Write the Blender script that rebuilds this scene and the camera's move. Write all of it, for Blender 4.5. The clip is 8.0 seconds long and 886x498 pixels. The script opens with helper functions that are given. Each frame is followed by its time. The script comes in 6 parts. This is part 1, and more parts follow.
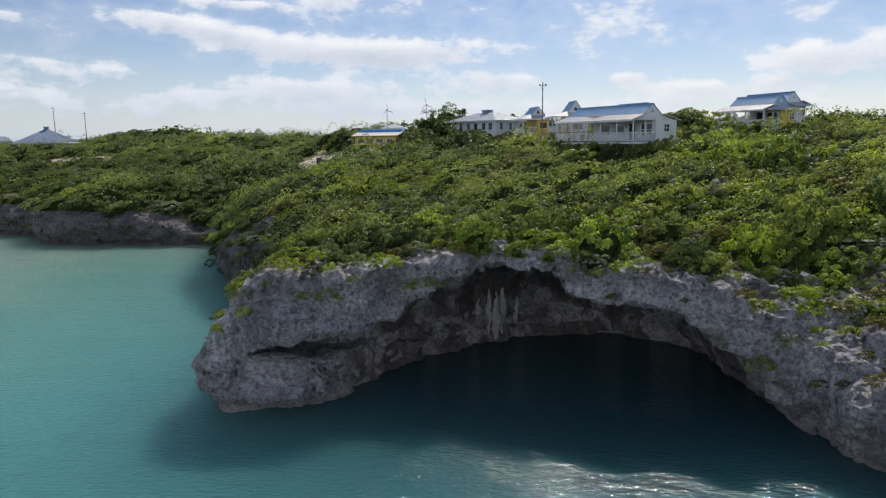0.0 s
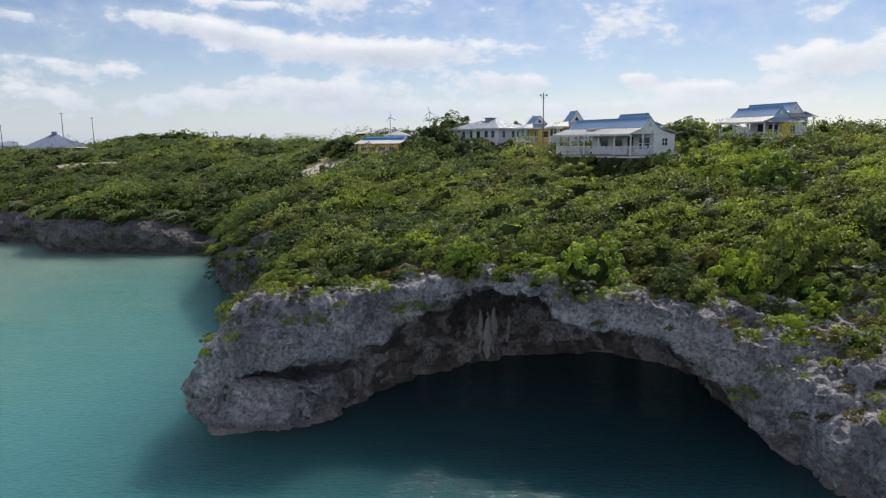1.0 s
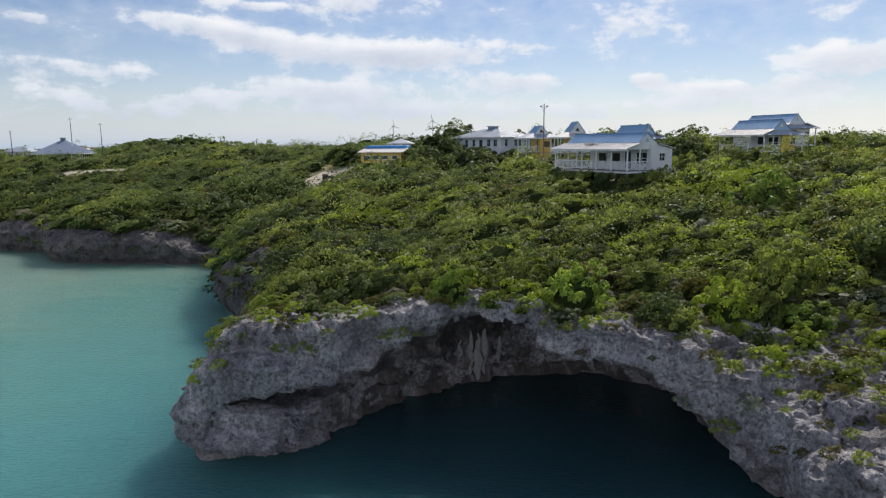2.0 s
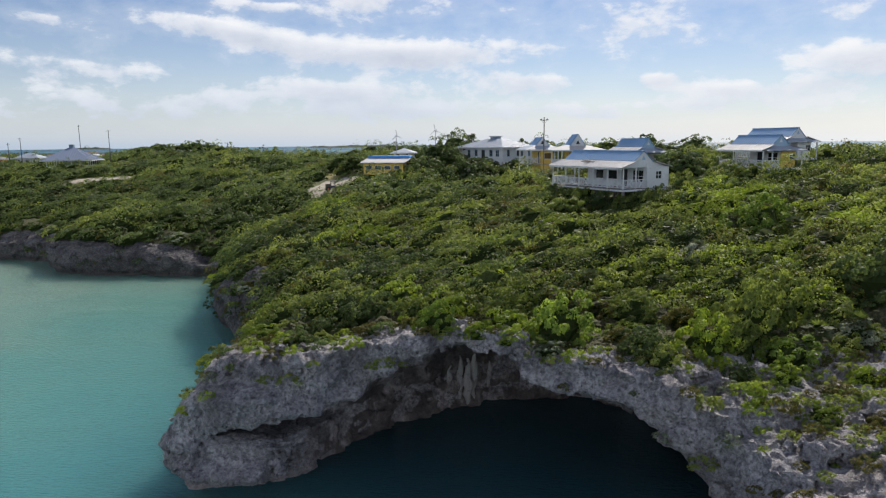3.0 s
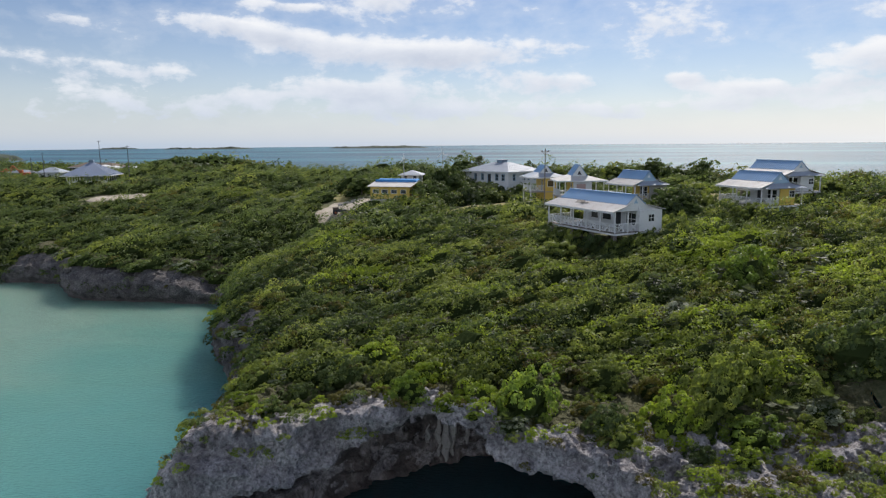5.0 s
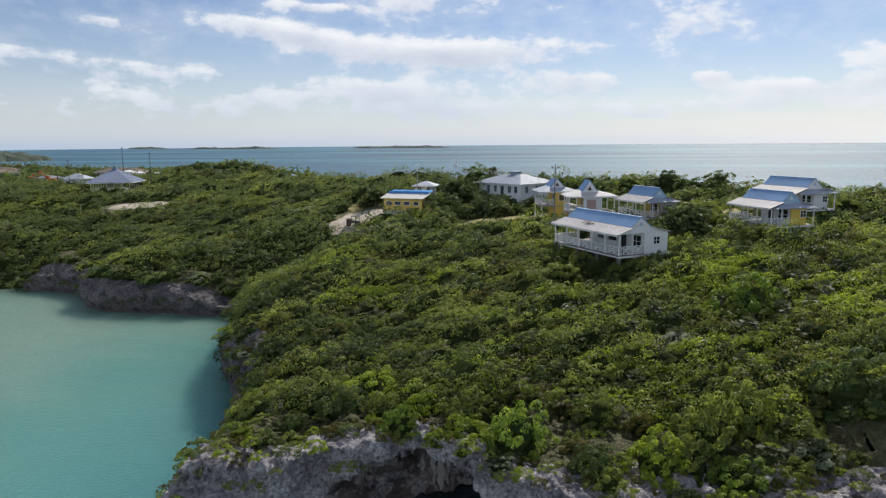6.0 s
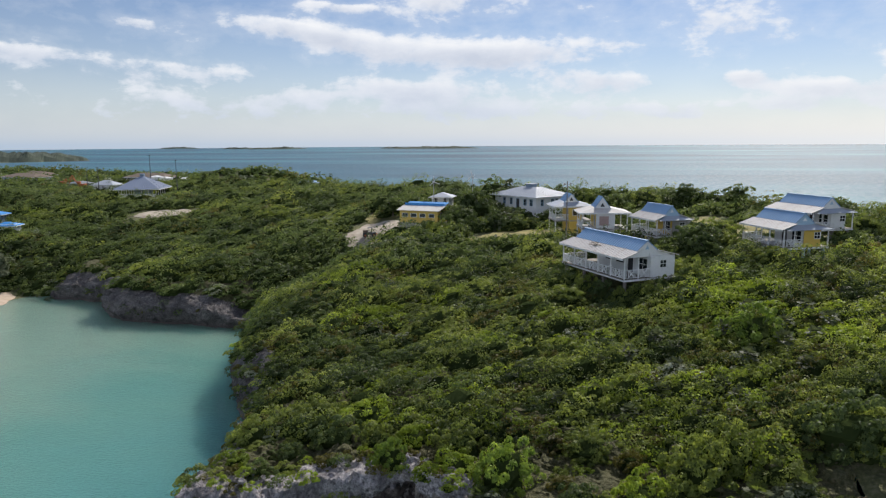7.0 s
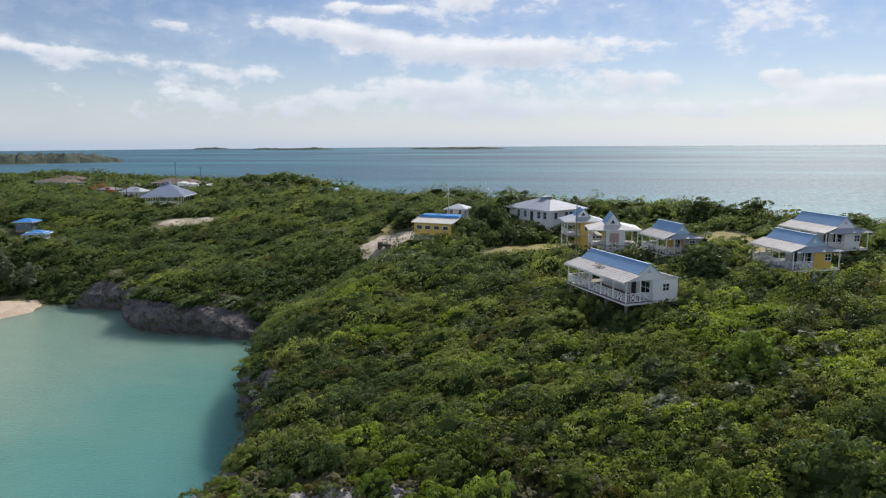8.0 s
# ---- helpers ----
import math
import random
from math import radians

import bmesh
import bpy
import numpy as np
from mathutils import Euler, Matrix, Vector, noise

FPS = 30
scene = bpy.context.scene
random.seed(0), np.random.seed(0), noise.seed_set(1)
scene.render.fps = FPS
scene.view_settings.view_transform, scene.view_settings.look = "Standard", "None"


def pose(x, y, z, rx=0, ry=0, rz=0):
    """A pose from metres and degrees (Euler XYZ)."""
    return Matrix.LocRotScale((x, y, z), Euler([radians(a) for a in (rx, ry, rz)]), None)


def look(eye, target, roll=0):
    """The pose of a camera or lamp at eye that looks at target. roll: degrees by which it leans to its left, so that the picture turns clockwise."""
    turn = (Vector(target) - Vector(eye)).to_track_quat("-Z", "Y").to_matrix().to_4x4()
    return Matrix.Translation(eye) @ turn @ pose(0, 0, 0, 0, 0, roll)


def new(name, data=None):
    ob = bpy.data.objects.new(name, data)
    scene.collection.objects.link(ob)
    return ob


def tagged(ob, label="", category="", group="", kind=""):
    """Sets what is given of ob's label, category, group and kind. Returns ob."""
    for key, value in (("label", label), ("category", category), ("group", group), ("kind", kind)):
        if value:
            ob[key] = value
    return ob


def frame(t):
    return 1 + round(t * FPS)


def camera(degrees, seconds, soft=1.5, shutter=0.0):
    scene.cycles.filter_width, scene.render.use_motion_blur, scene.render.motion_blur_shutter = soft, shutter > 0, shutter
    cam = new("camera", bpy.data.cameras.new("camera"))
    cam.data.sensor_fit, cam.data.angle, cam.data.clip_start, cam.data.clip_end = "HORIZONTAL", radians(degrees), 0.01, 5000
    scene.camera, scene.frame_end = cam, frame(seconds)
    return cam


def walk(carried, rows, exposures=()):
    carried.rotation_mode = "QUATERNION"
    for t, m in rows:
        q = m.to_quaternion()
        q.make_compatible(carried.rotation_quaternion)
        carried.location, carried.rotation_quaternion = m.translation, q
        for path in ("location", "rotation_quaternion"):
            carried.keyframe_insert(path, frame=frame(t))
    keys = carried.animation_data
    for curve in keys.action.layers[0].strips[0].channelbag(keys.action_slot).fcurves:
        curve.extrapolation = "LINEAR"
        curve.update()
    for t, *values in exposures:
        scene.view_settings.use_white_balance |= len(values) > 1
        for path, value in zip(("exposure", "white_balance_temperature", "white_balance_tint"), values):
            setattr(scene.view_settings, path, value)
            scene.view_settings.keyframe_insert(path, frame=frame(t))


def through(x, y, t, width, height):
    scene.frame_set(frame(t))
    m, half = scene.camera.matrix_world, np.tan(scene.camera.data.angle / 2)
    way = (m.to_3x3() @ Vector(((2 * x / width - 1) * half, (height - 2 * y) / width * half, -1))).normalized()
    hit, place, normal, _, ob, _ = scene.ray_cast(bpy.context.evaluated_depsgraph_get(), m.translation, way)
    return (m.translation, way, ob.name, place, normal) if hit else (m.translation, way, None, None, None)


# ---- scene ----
cam = camera(67.5, 8.0, 1.25)
PATH = [
    (0, (1.445, -0.197, 14.464), (1.343, 1.774, 14.143), -0.7),
    (0.5, (2.037, -0.164, 15.16), (1.924, 1.807, 14.84), -0.7),
    (1, (2.644, -0.163, 15.876), (2.517, 1.808, 15.556), -0.6),
    (1.5, (3.308, -0.152, 16.63), (3.167, 1.817, 16.311), -0.6),
    (3, (5.41, -0.136, 19.349), (5.227, 1.83, 19.031), -0.6),
    (3.5, (6.151, -0.136, 20.455), (5.954, 1.828, 20.138), -0.6),
    (4, (6.904, -0.085, 21.641), (6.693, 1.878, 21.322), -0.5),
    (4.5, (7.716, -0.053, 22.777), (7.49, 1.908, 22.459), -0.5),
    (6, (10.555, 0.088, 26.372), (10.24, 2.037, 26.053), -0.5),
    (6.5, (11.69, 0.215, 27.508), (11.334, 2.157, 27.19), -0.4),
    (7, (12.943, 0.249, 28.757), (12.547, 2.183, 28.439), -0.4),
    (7.5, (14.268, 0.334, 29.946), (13.832, 2.26, 29.629), -0.4),
    (8, (15.753, 0.462, 31.199), (15.275, 2.378, 30.882), -0.4),
]
walk(cam, [(t, look(eye, target, roll)) for t, eye, target, roll in PATH])

# ---- light ----
SUN_AZ, SUN_EL = 17.0, 43.0          # degrees to the right of +y, degrees above the horizon
sun_way = Vector((math.sin(radians(SUN_AZ)) * math.cos(radians(SUN_EL)),
                  math.cos(radians(SUN_AZ)) * math.cos(radians(SUN_EL)), math.sin(radians(SUN_EL))))
sun = new("sun", bpy.data.lights.new("sun", "SUN"))
sun.data.energy, sun.data.angle, sun.data.color = 5.0, radians(0.9), (1.0, 0.94, 0.85)
sun.matrix_world = look(sun_way * 300, (0, 0, 0))


def link(tree, a, b):
    tree.links.new(a, b)


def node(tree, kind, **values):
    n = tree.nodes.new(kind)
    for k, v in values.items():
        if k in n.inputs:
            n.inputs[k].default_value = v
    return n


def math_node(tree, op, a, b=None, clamp=False):
    n = tree.nodes.new("ShaderNodeMath")
    n.operation, n.use_clamp = op, clamp
    for i, v in enumerate((a, b)):
        if v is None:
            continue
        if isinstance(v, (int, float)):
            n.inputs[i].default_value = v
        else:
            tree.links.new(v, n.inputs[i])
    return n.outputs[0]


def ramp(tree, fac, stops):
    n = tree.nodes.new("ShaderNodeValToRGB")
    e = n.color_ramp.elements
    while len(e) < len(stops):
        e.new(0.5)
    for i, (p, c) in enumerate(stops):
        e[i].position = p
        e[i].color = (*c, 1) if len(c) == 3 else c
    tree.links.new(fac, n.inputs[0])
    return n.outputs[0]


def mix_rgb(tree, fac, a, b, blend="MIX"):
    n = tree.nodes.new("ShaderNodeMix")
    n.data_type, n.blend_type = "RGBA", blend
    for i, v in ((0, fac), (6, a), (7, b)):
        if isinstance(v, (int, float)):
            n.inputs[i].default_value = v
        elif isinstance(v, tuple):
            n.inputs[i].default_value = (*v, 1)
        else:
            tree.links.new(v, n.inputs[i])
    return n.outputs[2]


def build_world():
    w = bpy.data.worlds.new("sky")
    scene.world = w
    w.use_nodes = True
    t = w.node_tree
    t.nodes.clear()
    out = t.nodes.new("ShaderNodeOutputWorld")
    sky = t.nodes.new("ShaderNodeTexSky")
    sky.sky_type, sky.sun_disc = "NISHITA", False
    sky.sun_elevation, sky.sun_rotation = radians(SUN_EL), radians(SUN_AZ)
    sky.air_density, sky.dust_density, sky.ozone_density = 1.0, 0.15, 2.5
    clear = node(t, "ShaderNodeBackground", Strength=0.079)
    link(t, mix_rgb(t, 1.0, sky.outputs[0], (0.98, 0.97, 1.08), "MULTIPLY"), clear.inputs[0])
    # clouds: banks and puffs placed in the sky, with ragged edges
    co = t.nodes.new("ShaderNodeTexCoord").outputs["Generated"]
    sep = t.nodes.new("ShaderNodeSeparateXYZ")
    link(t, co, sep.inputs[0])
    x, y, z = sep.outputs
    az = math_node(t, "ARCTAN2", x, y)
    el = math_node(t, "ARCSINE", z)
    up = math_node(t, "MAXIMUM", z, 0.0)

    def layer(across, upward, scale, detail, rough, distortion):
        com = t.nodes.new("ShaderNodeCombineXYZ")
        link(t, math_node(t, "MULTIPLY", az, across), com.inputs[0])
        link(t, math_node(t, "MULTIPLY", el, upward), com.inputs[1])
        n = node(t, "ShaderNodeTexNoise", Scale=scale, Detail=detail, Roughness=rough, Distortion=distortion)
        link(t, com.outputs[0], n.inputs["Vector"])
        return n.outputs[0]
    wisp = layer(8.0, 21.0, 1.0, 8.0, 0.62, 0.25)
    puff = layer(22.0, 34.0, 1.0, 7.0, 0.58, 0.1)
    total = math_node(t, "ADD", math_node(t, "MULTIPLY", wisp, 0.58), math_node(t, "MULTIPLY", puff, 0.40))
    crest = None
    # azimuth, elevation, widths (degrees), weight, tilt; an upper and a softer lower half
    for a0, e0, wa, we, amount, tilt in BANKS:
        off = math_node(t, "SUBTRACT", az, radians(a0))
        da = math_node(t, "MULTIPLY", off, 1 / radians(wa))
        de = math_node(t, "SUBTRACT", math_node(t, "SUBTRACT", el, radians(e0)), math_node(t, "MULTIPLY", off, tilt))
        de = math_node(t, "MULTIPLY", de, 1 / radians(we))
        de = math_node(t, "MAXIMUM", math_node(t, "MULTIPLY", de, 1.35), math_node(t, "MULTIPLY", de, 0.75)) if amount > 0 else de
        r2 = math_node(t, "ADD", math_node(t, "MULTIPLY", da, da), math_node(t, "POWER", math_node(t, "ABSOLUTE", de), 2.0))
        g = math_node(t, "MULTIPLY", math_node(t, "POWER", 2.718, math_node(t, "MULTIPLY", r2, -1.0)), amount)
        total = math_node(t, "ADD", total, g)
        if amount > 0.1:
            c = math_node(t, "MULTIPLY", g, de)
            crest = c if crest is None else math_node(t, "ADD", crest, c)
    # away from the sun unseen cloud is thickened and brightened, to fill the shaded faces
    dot = t.nodes.new("ShaderNodeVectorMath")
    dot.operation = "DOT_PRODUCT"
    link(t, co, dot.inputs[0])
    dot.inputs[1].default_value = -sun_way
    away = math_node(t, "ADD", dot.outputs["Value"], 0.30, clamp=True)
    lit = math_node(t, "ADD", 1.0, math_node(t, "MULTIPLY", away, 1.35))
    total = math_node(t, "ADD", total, math_node(t, "MULTIPLY", away, 0.13))
    low = math_node(t, "POWER", 2.718, math_node(t, "MULTIPLY", up, -17.0))      # haze towards the sea
    puffs = ramp(t, total, [(0.585, (0, 0, 0)), (0.655, (0.62, 0.62, 0.62)), (0.76, (1, 1, 1))])
    veil = ramp(t, total, [(0.40, (0, 0, 0)), (0.68, (1, 1, 1))])
    mask = math_node(t, "ADD", math_node(t, "MULTIPLY", puffs, 0.74), math_node(t, "MULTIPLY", veil, 0.36), clamp=True)
    # thin tops are bright, thick undersides grey
    thick = math_node(t, "ADD", math_node(t, "MULTIPLY", math_node(t, "SUBTRACT", total, 0.70), 1.8), math_node(t, "MULTIPLY", crest, -3.6))
    thick = math_node(t, "ADD", thick, math_node(t, "MULTIPLY", math_node(t, "SUBTRACT", puff, 0.5), -1.3))
    shade = ramp(t, math_node(t, "ADD", thick, 0.35), [(0.0, (0.93, 0.94, 0.97)), (0.42, (0.80, 0.83, 0.90)), (0.9, (0.60, 0.65, 0.76))])
    # sea haze, whiter below the sun
    haze = ramp(t, math_node(t, "ADD", math_node(t, "MULTIPLY", az, 0.6), 0.55), [(0.0, (0.43, 0.54, 0.69)), (0.45, (0.58, 0.66, 0.78)), (0.85, (0.86, 0.88, 0.90))])
    shade = mix_rgb(t, low, shade, haze)
    mask = math_node(t, "MAXIMUM", mask, math_node(t, "MULTIPLY", low, 0.92))
    cloud = t.nodes.new("ShaderNodeBackground")
    link(t, lit, cloud.inputs[1])
    link(t, shade, cloud.inputs[0])
    mixed = t.nodes.new("ShaderNodeMixShader")
    link(t, mask, mixed.inputs[0])
    link(t, clear.outputs[0], mixed.inputs[1])
    link(t, cloud.outputs[0], mixed.inputs[2])
    link(t, mixed.outputs[0], out.inputs[0])


BANKS = [(-24.0, 9.4, 4.6, 1.0, 0.24, -0.08), (-17.5, 8.3, 5.5, 1.2, 0.22, -0.10), (-7.0, 7.5, 8.5, 1.3, 0.27, 0.0),
         (-35.0, 6.1, 8.5, 0.9, 0.17, -0.10), (-12.0, 4.4, 9.0, 1.2, 0.22, -0.03), (2.6, 5.0, 4.6, 0.9, 0.21, -0.05), (12.4, 4.9, 2.2, 0.6, 0.22, 0.0),
         (18.5, 3.9, 6.5, 0.9, 0.21, 0.03), (27.5, 6.2, 5.5, 1.6, 0.26, 0.12), (-11.0, 11.7, 4.5, 0.9, 0.24, 0.0), (-20.0, 10.9, 5.0, 0.5, 0.21, -0.07),
         (-36.3, 9.2, 2.4, 0.5, 0.20, -0.03), (-44.3, 6.8, 4.2, 0.7, 0.18, -0.08), (15.0, 10.5, 14.0, 2.4, 0.12, 0.02),
         (-30.0, 3.4, 16.0, 1.4, 0.15, 0.0), (5.0, 2.6, 20.0, 1.0, 0.17, 0.0), (-33.0, 12.0, 9.0, 2.2, -0.08, 0.0)]
build_world()
scene.view_settings.exposure = 0.0

# ---- materials ----


def material(name):
    m = bpy.data.materials.new(name)
    m.use_nodes = True
    t = m.node_tree
    return m, t, t.nodes["Principled BSDF"], t.nodes["Material Output"]


def bumped(t, shader, height, strength, distance):
    b = node(t, "ShaderNodeBump", Strength=strength, Distance=distance)
    link(t, height, b.inputs["Height"])
    link(t, b.outputs[0], shader.inputs["Normal"])
    return b


def coords(t, scale=(1, 1, 1), kind="Object"):
    co = t.nodes.new("ShaderNodeTexCoord")
    m = node(t, "ShaderNodeMapping", Scale=scale)
    link(t, co.outputs[kind], m.inputs[0])
    return m.outputs[0]


def noise_tex(t, vec, scale, detail=5.0, rough=0.55, distortion=0.0):
    n = node(t, "ShaderNodeTexNoise", Scale=scale, Detail=detail, Roughness=rough, Distortion=distortion)
    link(t, vec, n.inputs["Vector"])
    return n.outputs[0]


def make_rock(name, tint):
    m, t, s, _ = material(name)
    p = coords(t)
    broad = noise_tex(t, p, 0.35, 5, 0.6, 0.3)
    fine = noise_tex(t, p, 4.2, 9, 0.70, 0.3)
    grey = ramp(t, fine, [(0.30, (0.07, 0.07, 0.074)), (0.45, (0.24, 0.235, 0.235)), (0.58, (0.40, 0.39, 0.38)), (0.75, (0.56, 0.55, 0.53))])
    warm = mix_rgb(t, ramp(t, broad, [(0.35, (0, 0, 0)), (0.75, (0.8, 0.8, 0.8))]), grey, (0.25, 0.21, 0.17), "MIX")
    col = mix_rgb(t, 0.45, grey, warm)
    dark = ramp(t, noise_tex(t, p, 0.45, 8, 0.62, 0.4), [(0.38, (0.55, 0.54, 0.55)), (0.52, (1.0, 1.0, 1.0)), (0.68, (1.3, 1.28, 1.25))])
    col = mix_rgb(t, 0.85, col, mix_rgb(t, 1.0, col, dark, "MULTIPLY"))
    # pits
    v = node(t, "ShaderNodeTexVoronoi", Scale=3.6)
    wob = mix_rgb(t, 0.35, p, node_out(t, "ShaderNodeTexNoise", p, 1.4, 1), "ADD")
    link(t, wob, v.inputs["Vector"])
    pit = ramp(t, v.outputs["Distance"], [(0.06, (0, 0, 0)), (0.30, (1, 1, 1))])
    col = mix_rgb(t, 0.55, col, mix_rgb(t, pit, (0.05, 0.05, 0.052), col), "MIX")
    # long drip stains
    streak = noise_tex(t, coords(t, (1.3, 1.3, 0.16)), 1.0, 6, 0.6, 0.4)
    col = mix_rgb(t, ramp(t, streak, [(0.54, (0, 0, 0)), (0.72, (0.6, 0.6, 0.6))]), col, (0.07, 0.07, 0.075))
    # pale wave-washed band and dark algae at the water
    g = t.nodes.new("ShaderNodeNewGeometry")
    sp = t.nodes.new("ShaderNodeSeparateXYZ")
    link(t, g.outputs["Position"], sp.inputs[0])
    zz = math_node(t, "ADD", sp.outputs[2], math_node(t, "MULTIPLY", broad, 0.7))
    band = ramp(t, math_node(t, "MULTIPLY", zz, 0.25), [(0.10, (1, 1, 1)), (0.24, (0, 0, 0))])
    col = mix_rgb(t, math_node(t, "MULTIPLY", band, 0.55), col, (0.30, 0.27, 0.245))
    # brown organic stain on the cave walls, with the cave's shade darkened into it
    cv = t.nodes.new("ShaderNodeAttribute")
    cv.attribute_name = "cave_shade"
    shade_stain = ramp(t, noise_tex(t, coords(t, (0.5, 0.5, 0.35)), 1.0, 6, 0.65, 0.5), [(0.40, (0.055, 0.046, 0.040)), (0.53, (0.12, 0.10, 0.085)), (0.63, (0.34, 0.31, 0.29))])
    col = mix_rgb(t, math_node(t, "MULTIPLY", cv.outputs["Fac"], 0.85), col, shade_stain)
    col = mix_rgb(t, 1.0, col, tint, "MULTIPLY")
    # soil and litter away from the edge
    at = t.nodes.new("ShaderNodeAttribute")
    at.attribute_name = "soil"
    earth = ramp(t, fine, [(0.3, (0.035, 0.04, 0.018)), (0.5, (0.08, 0.08, 0.035)), (0.7, (0.16, 0.14, 0.09))])
    patchy = math_node(t, "ADD", at.outputs["Fac"], math_node(t, "MULTIPLY", math_node(t, "SUBTRACT", broad, 0.5), 1.2))
    col = mix_rgb(t, ramp(t, patchy, [(0.40, (0, 0, 0)), (0.60, (1, 1, 1))]), col, earth)
    link(t, col, s.inputs["Base Color"])
    s.inputs["Roughness"].default_value = 0.88
    s.inputs["Specular IOR Level"].default_value = 0.25
    h = math_node(t, "ADD", math_node(t, "MULTIPLY", fine, 0.6), math_node(t, "MULTIPLY", pit, 0.35))
    crag = noise_tex(t, p, 9.0, 8, 0.74, 0.6)
    h = math_node(t, "ADD", h, math_node(t, "MULTIPLY", crag, 0.35))
    bumped(t, s, h, 1.0, 0.26)
    return m


def node_out(t, kind, vec, scale, out):
    n = node(t, kind, Scale=scale, Detail=3.0)
    link(t, vec, n.inputs["Vector"])
    return n.outputs[out]


def make_ground():
    m, t, s, _ = material("scrubby_soil")
    p = coords(t)
    a = noise_tex(t, p, 0.25, 6, 0.6)
    b = noise_tex(t, p, 3.0, 8, 0.65)
    soil = ramp(t, b, [(0.3, (0.035, 0.04, 0.018)), (0.5, (0.075, 0.08, 0.03)), (0.72, (0.17, 0.15, 0.10))])
    grass = ramp(t, b, [(0.3, (0.05, 0.065, 0.02)), (0.7, (0.20, 0.19, 0.07))])
    col = mix_rgb(t, ramp(t, a, [(0.42, (0, 0, 0)), (0.62, (1, 1, 1))]), soil, grass)
    link(t, col, s.inputs["Base Color"])
    s.inputs["Roughness"].default_value = 0.95
    bumped(t, s, b, 0.8, 0.15)
    return m


def make_sand(name, dark, pale):
    m, t, s, _ = material(name)
    p = coords(t)
    a = noise_tex(t, p, 0.6, 6, 0.6)
    b = noise_tex(t, p, 5.0, 6, 0.7)
    col = ramp(t, math_node(t, "ADD", math_node(t, "MULTIPLY", a, 0.6), math_node(t, "MULTIPLY", b, 0.4)), [(0.35, dark), (0.62, pale)])
    link(t, col, s.inputs["Base Color"])
    s.inputs["Roughness"].default_value = 0.95
    bumped(t, s, b, 0.5, 0.05)
    return m


def make_water():
    m, t, s, _ = material("sea_water")
    p = coords(t)
    sp = t.nodes.new("ShaderNodeSeparateXYZ")
    link(t, p, sp.inputs[0])
    x, y, _ = sp.outputs
    # depth of the bottom: shallow white sand in the bay, deep blue outside; darker by the cave
    patch = noise_tex(t, coords(t, (0.035, 0.06, 1)), 1.0, 4, 0.5, 0.4)
    bay = math_node(t, "SUBTRACT", math_node(t, "MULTIPLY", x, -0.010), math_node(t, "MULTIPLY", math_node(t, "SUBTRACT", 62.0, y), 0.006))
    depth = math_node(t, "ADD", math_node(t, "ADD", bay, 0.33), math_node(t, "MULTIPLY", math_node(t, "SUBTRACT", patch, 0.5), 0.55), clamp=True)
    inner = ramp(t, depth, [(0.0, (0.028, 0.125, 0.145)), (0.35, (0.078, 0.245, 0.25)), (0.72, (0.115, 0.265, 0.23)), (1.0, (0.19, 0.30, 0.245))])
    # the water colour darkens smoothly before and below the cave
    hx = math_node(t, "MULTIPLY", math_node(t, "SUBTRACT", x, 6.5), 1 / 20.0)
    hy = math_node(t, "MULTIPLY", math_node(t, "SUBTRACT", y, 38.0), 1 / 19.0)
    dark_water = math_node(t, "POWER", 2.718, math_node(t, "MULTIPLY", math_node(t, "ADD", math_node(t, "MULTIPLY", hx, hx), math_node(t, "MULTIPLY", hy, hy)), -1.0))
    inner = mix_rgb(t, math_node(t, "MULTIPLY", dark_water, 1.15, clamp=True), inner, (0.017, 0.055, 0.066))
    far = math_node(t, "MULTIPLY", math_node(t, "SUBTRACT", y, 128.0), 0.04, clamp=True)
    bands = noise_tex(t, coords(t, (0.0012, 0.004, 1)), 1.0, 4, 0.55, 0.3)
    open_sea = ramp(t, bands, [(0.36, (0.026, 0.070, 0.12)), (0.52, (0.038, 0.115, 0.17)), (0.66, (0.065, 0.20, 0.235))])
    col = mix_rgb(t, far, inner, open_sea)
    link(t, col, s.inputs["Base Color"])
    # the open sea is choppier than the bay
    chop = ramp(t, noise_tex(t, coords(t, (0.55, 0.10, 1)), 1.0, 6, 0.75, 0.2), [(0.40, (0, 0, 0)), (0.60, (1, 1, 1))])
    link(t, math_node(t, "ADD", 0.085, math_node(t, "MULTIPLY", far, math_node(t, "ADD", 0.44, math_node(t, "MULTIPLY", chop, 0.22)))), s.inputs["Roughness"])
    s.inputs["IOR"].default_value = 1.333
    # light spreads below the surface
    s.inputs["Subsurface Weight"].default_value = 1.0
    s.inputs["Subsurface Radius"].default_value = (0.7, 1.0, 1.0)
    s.inputs["Subsurface Scale"].default_value = 9.0
    s.subsurface_method = "BURLEY"
    w1 = noise_tex(t, coords(t, (1.9, 5.0, 1)), 1.0, 2.5, 0.5, 0.3)
    w2 = noise_tex(t, coords(t, (0.13, 0.3, 1)), 1.0, 3, 0.5, 0.2)
    calm = math_node(t, "SUBTRACT", 1.6, math_node(t, "MULTIPLY", far, 1.0))          # long swell dies out behind the reef
    h = math_node(t, "ADD", math_node(t, "MULTIPLY", w1, 1.3), math_node(t, "MULTIPLY", w2, calm))
    h = math_node(t, "MULTIPLY", h, math_node(t, "SUBTRACT", 1.6, math_node(t, "MULTIPLY", far, 0.6)))
    bumped(t, s, h, 1.0, 0.10)
    return m


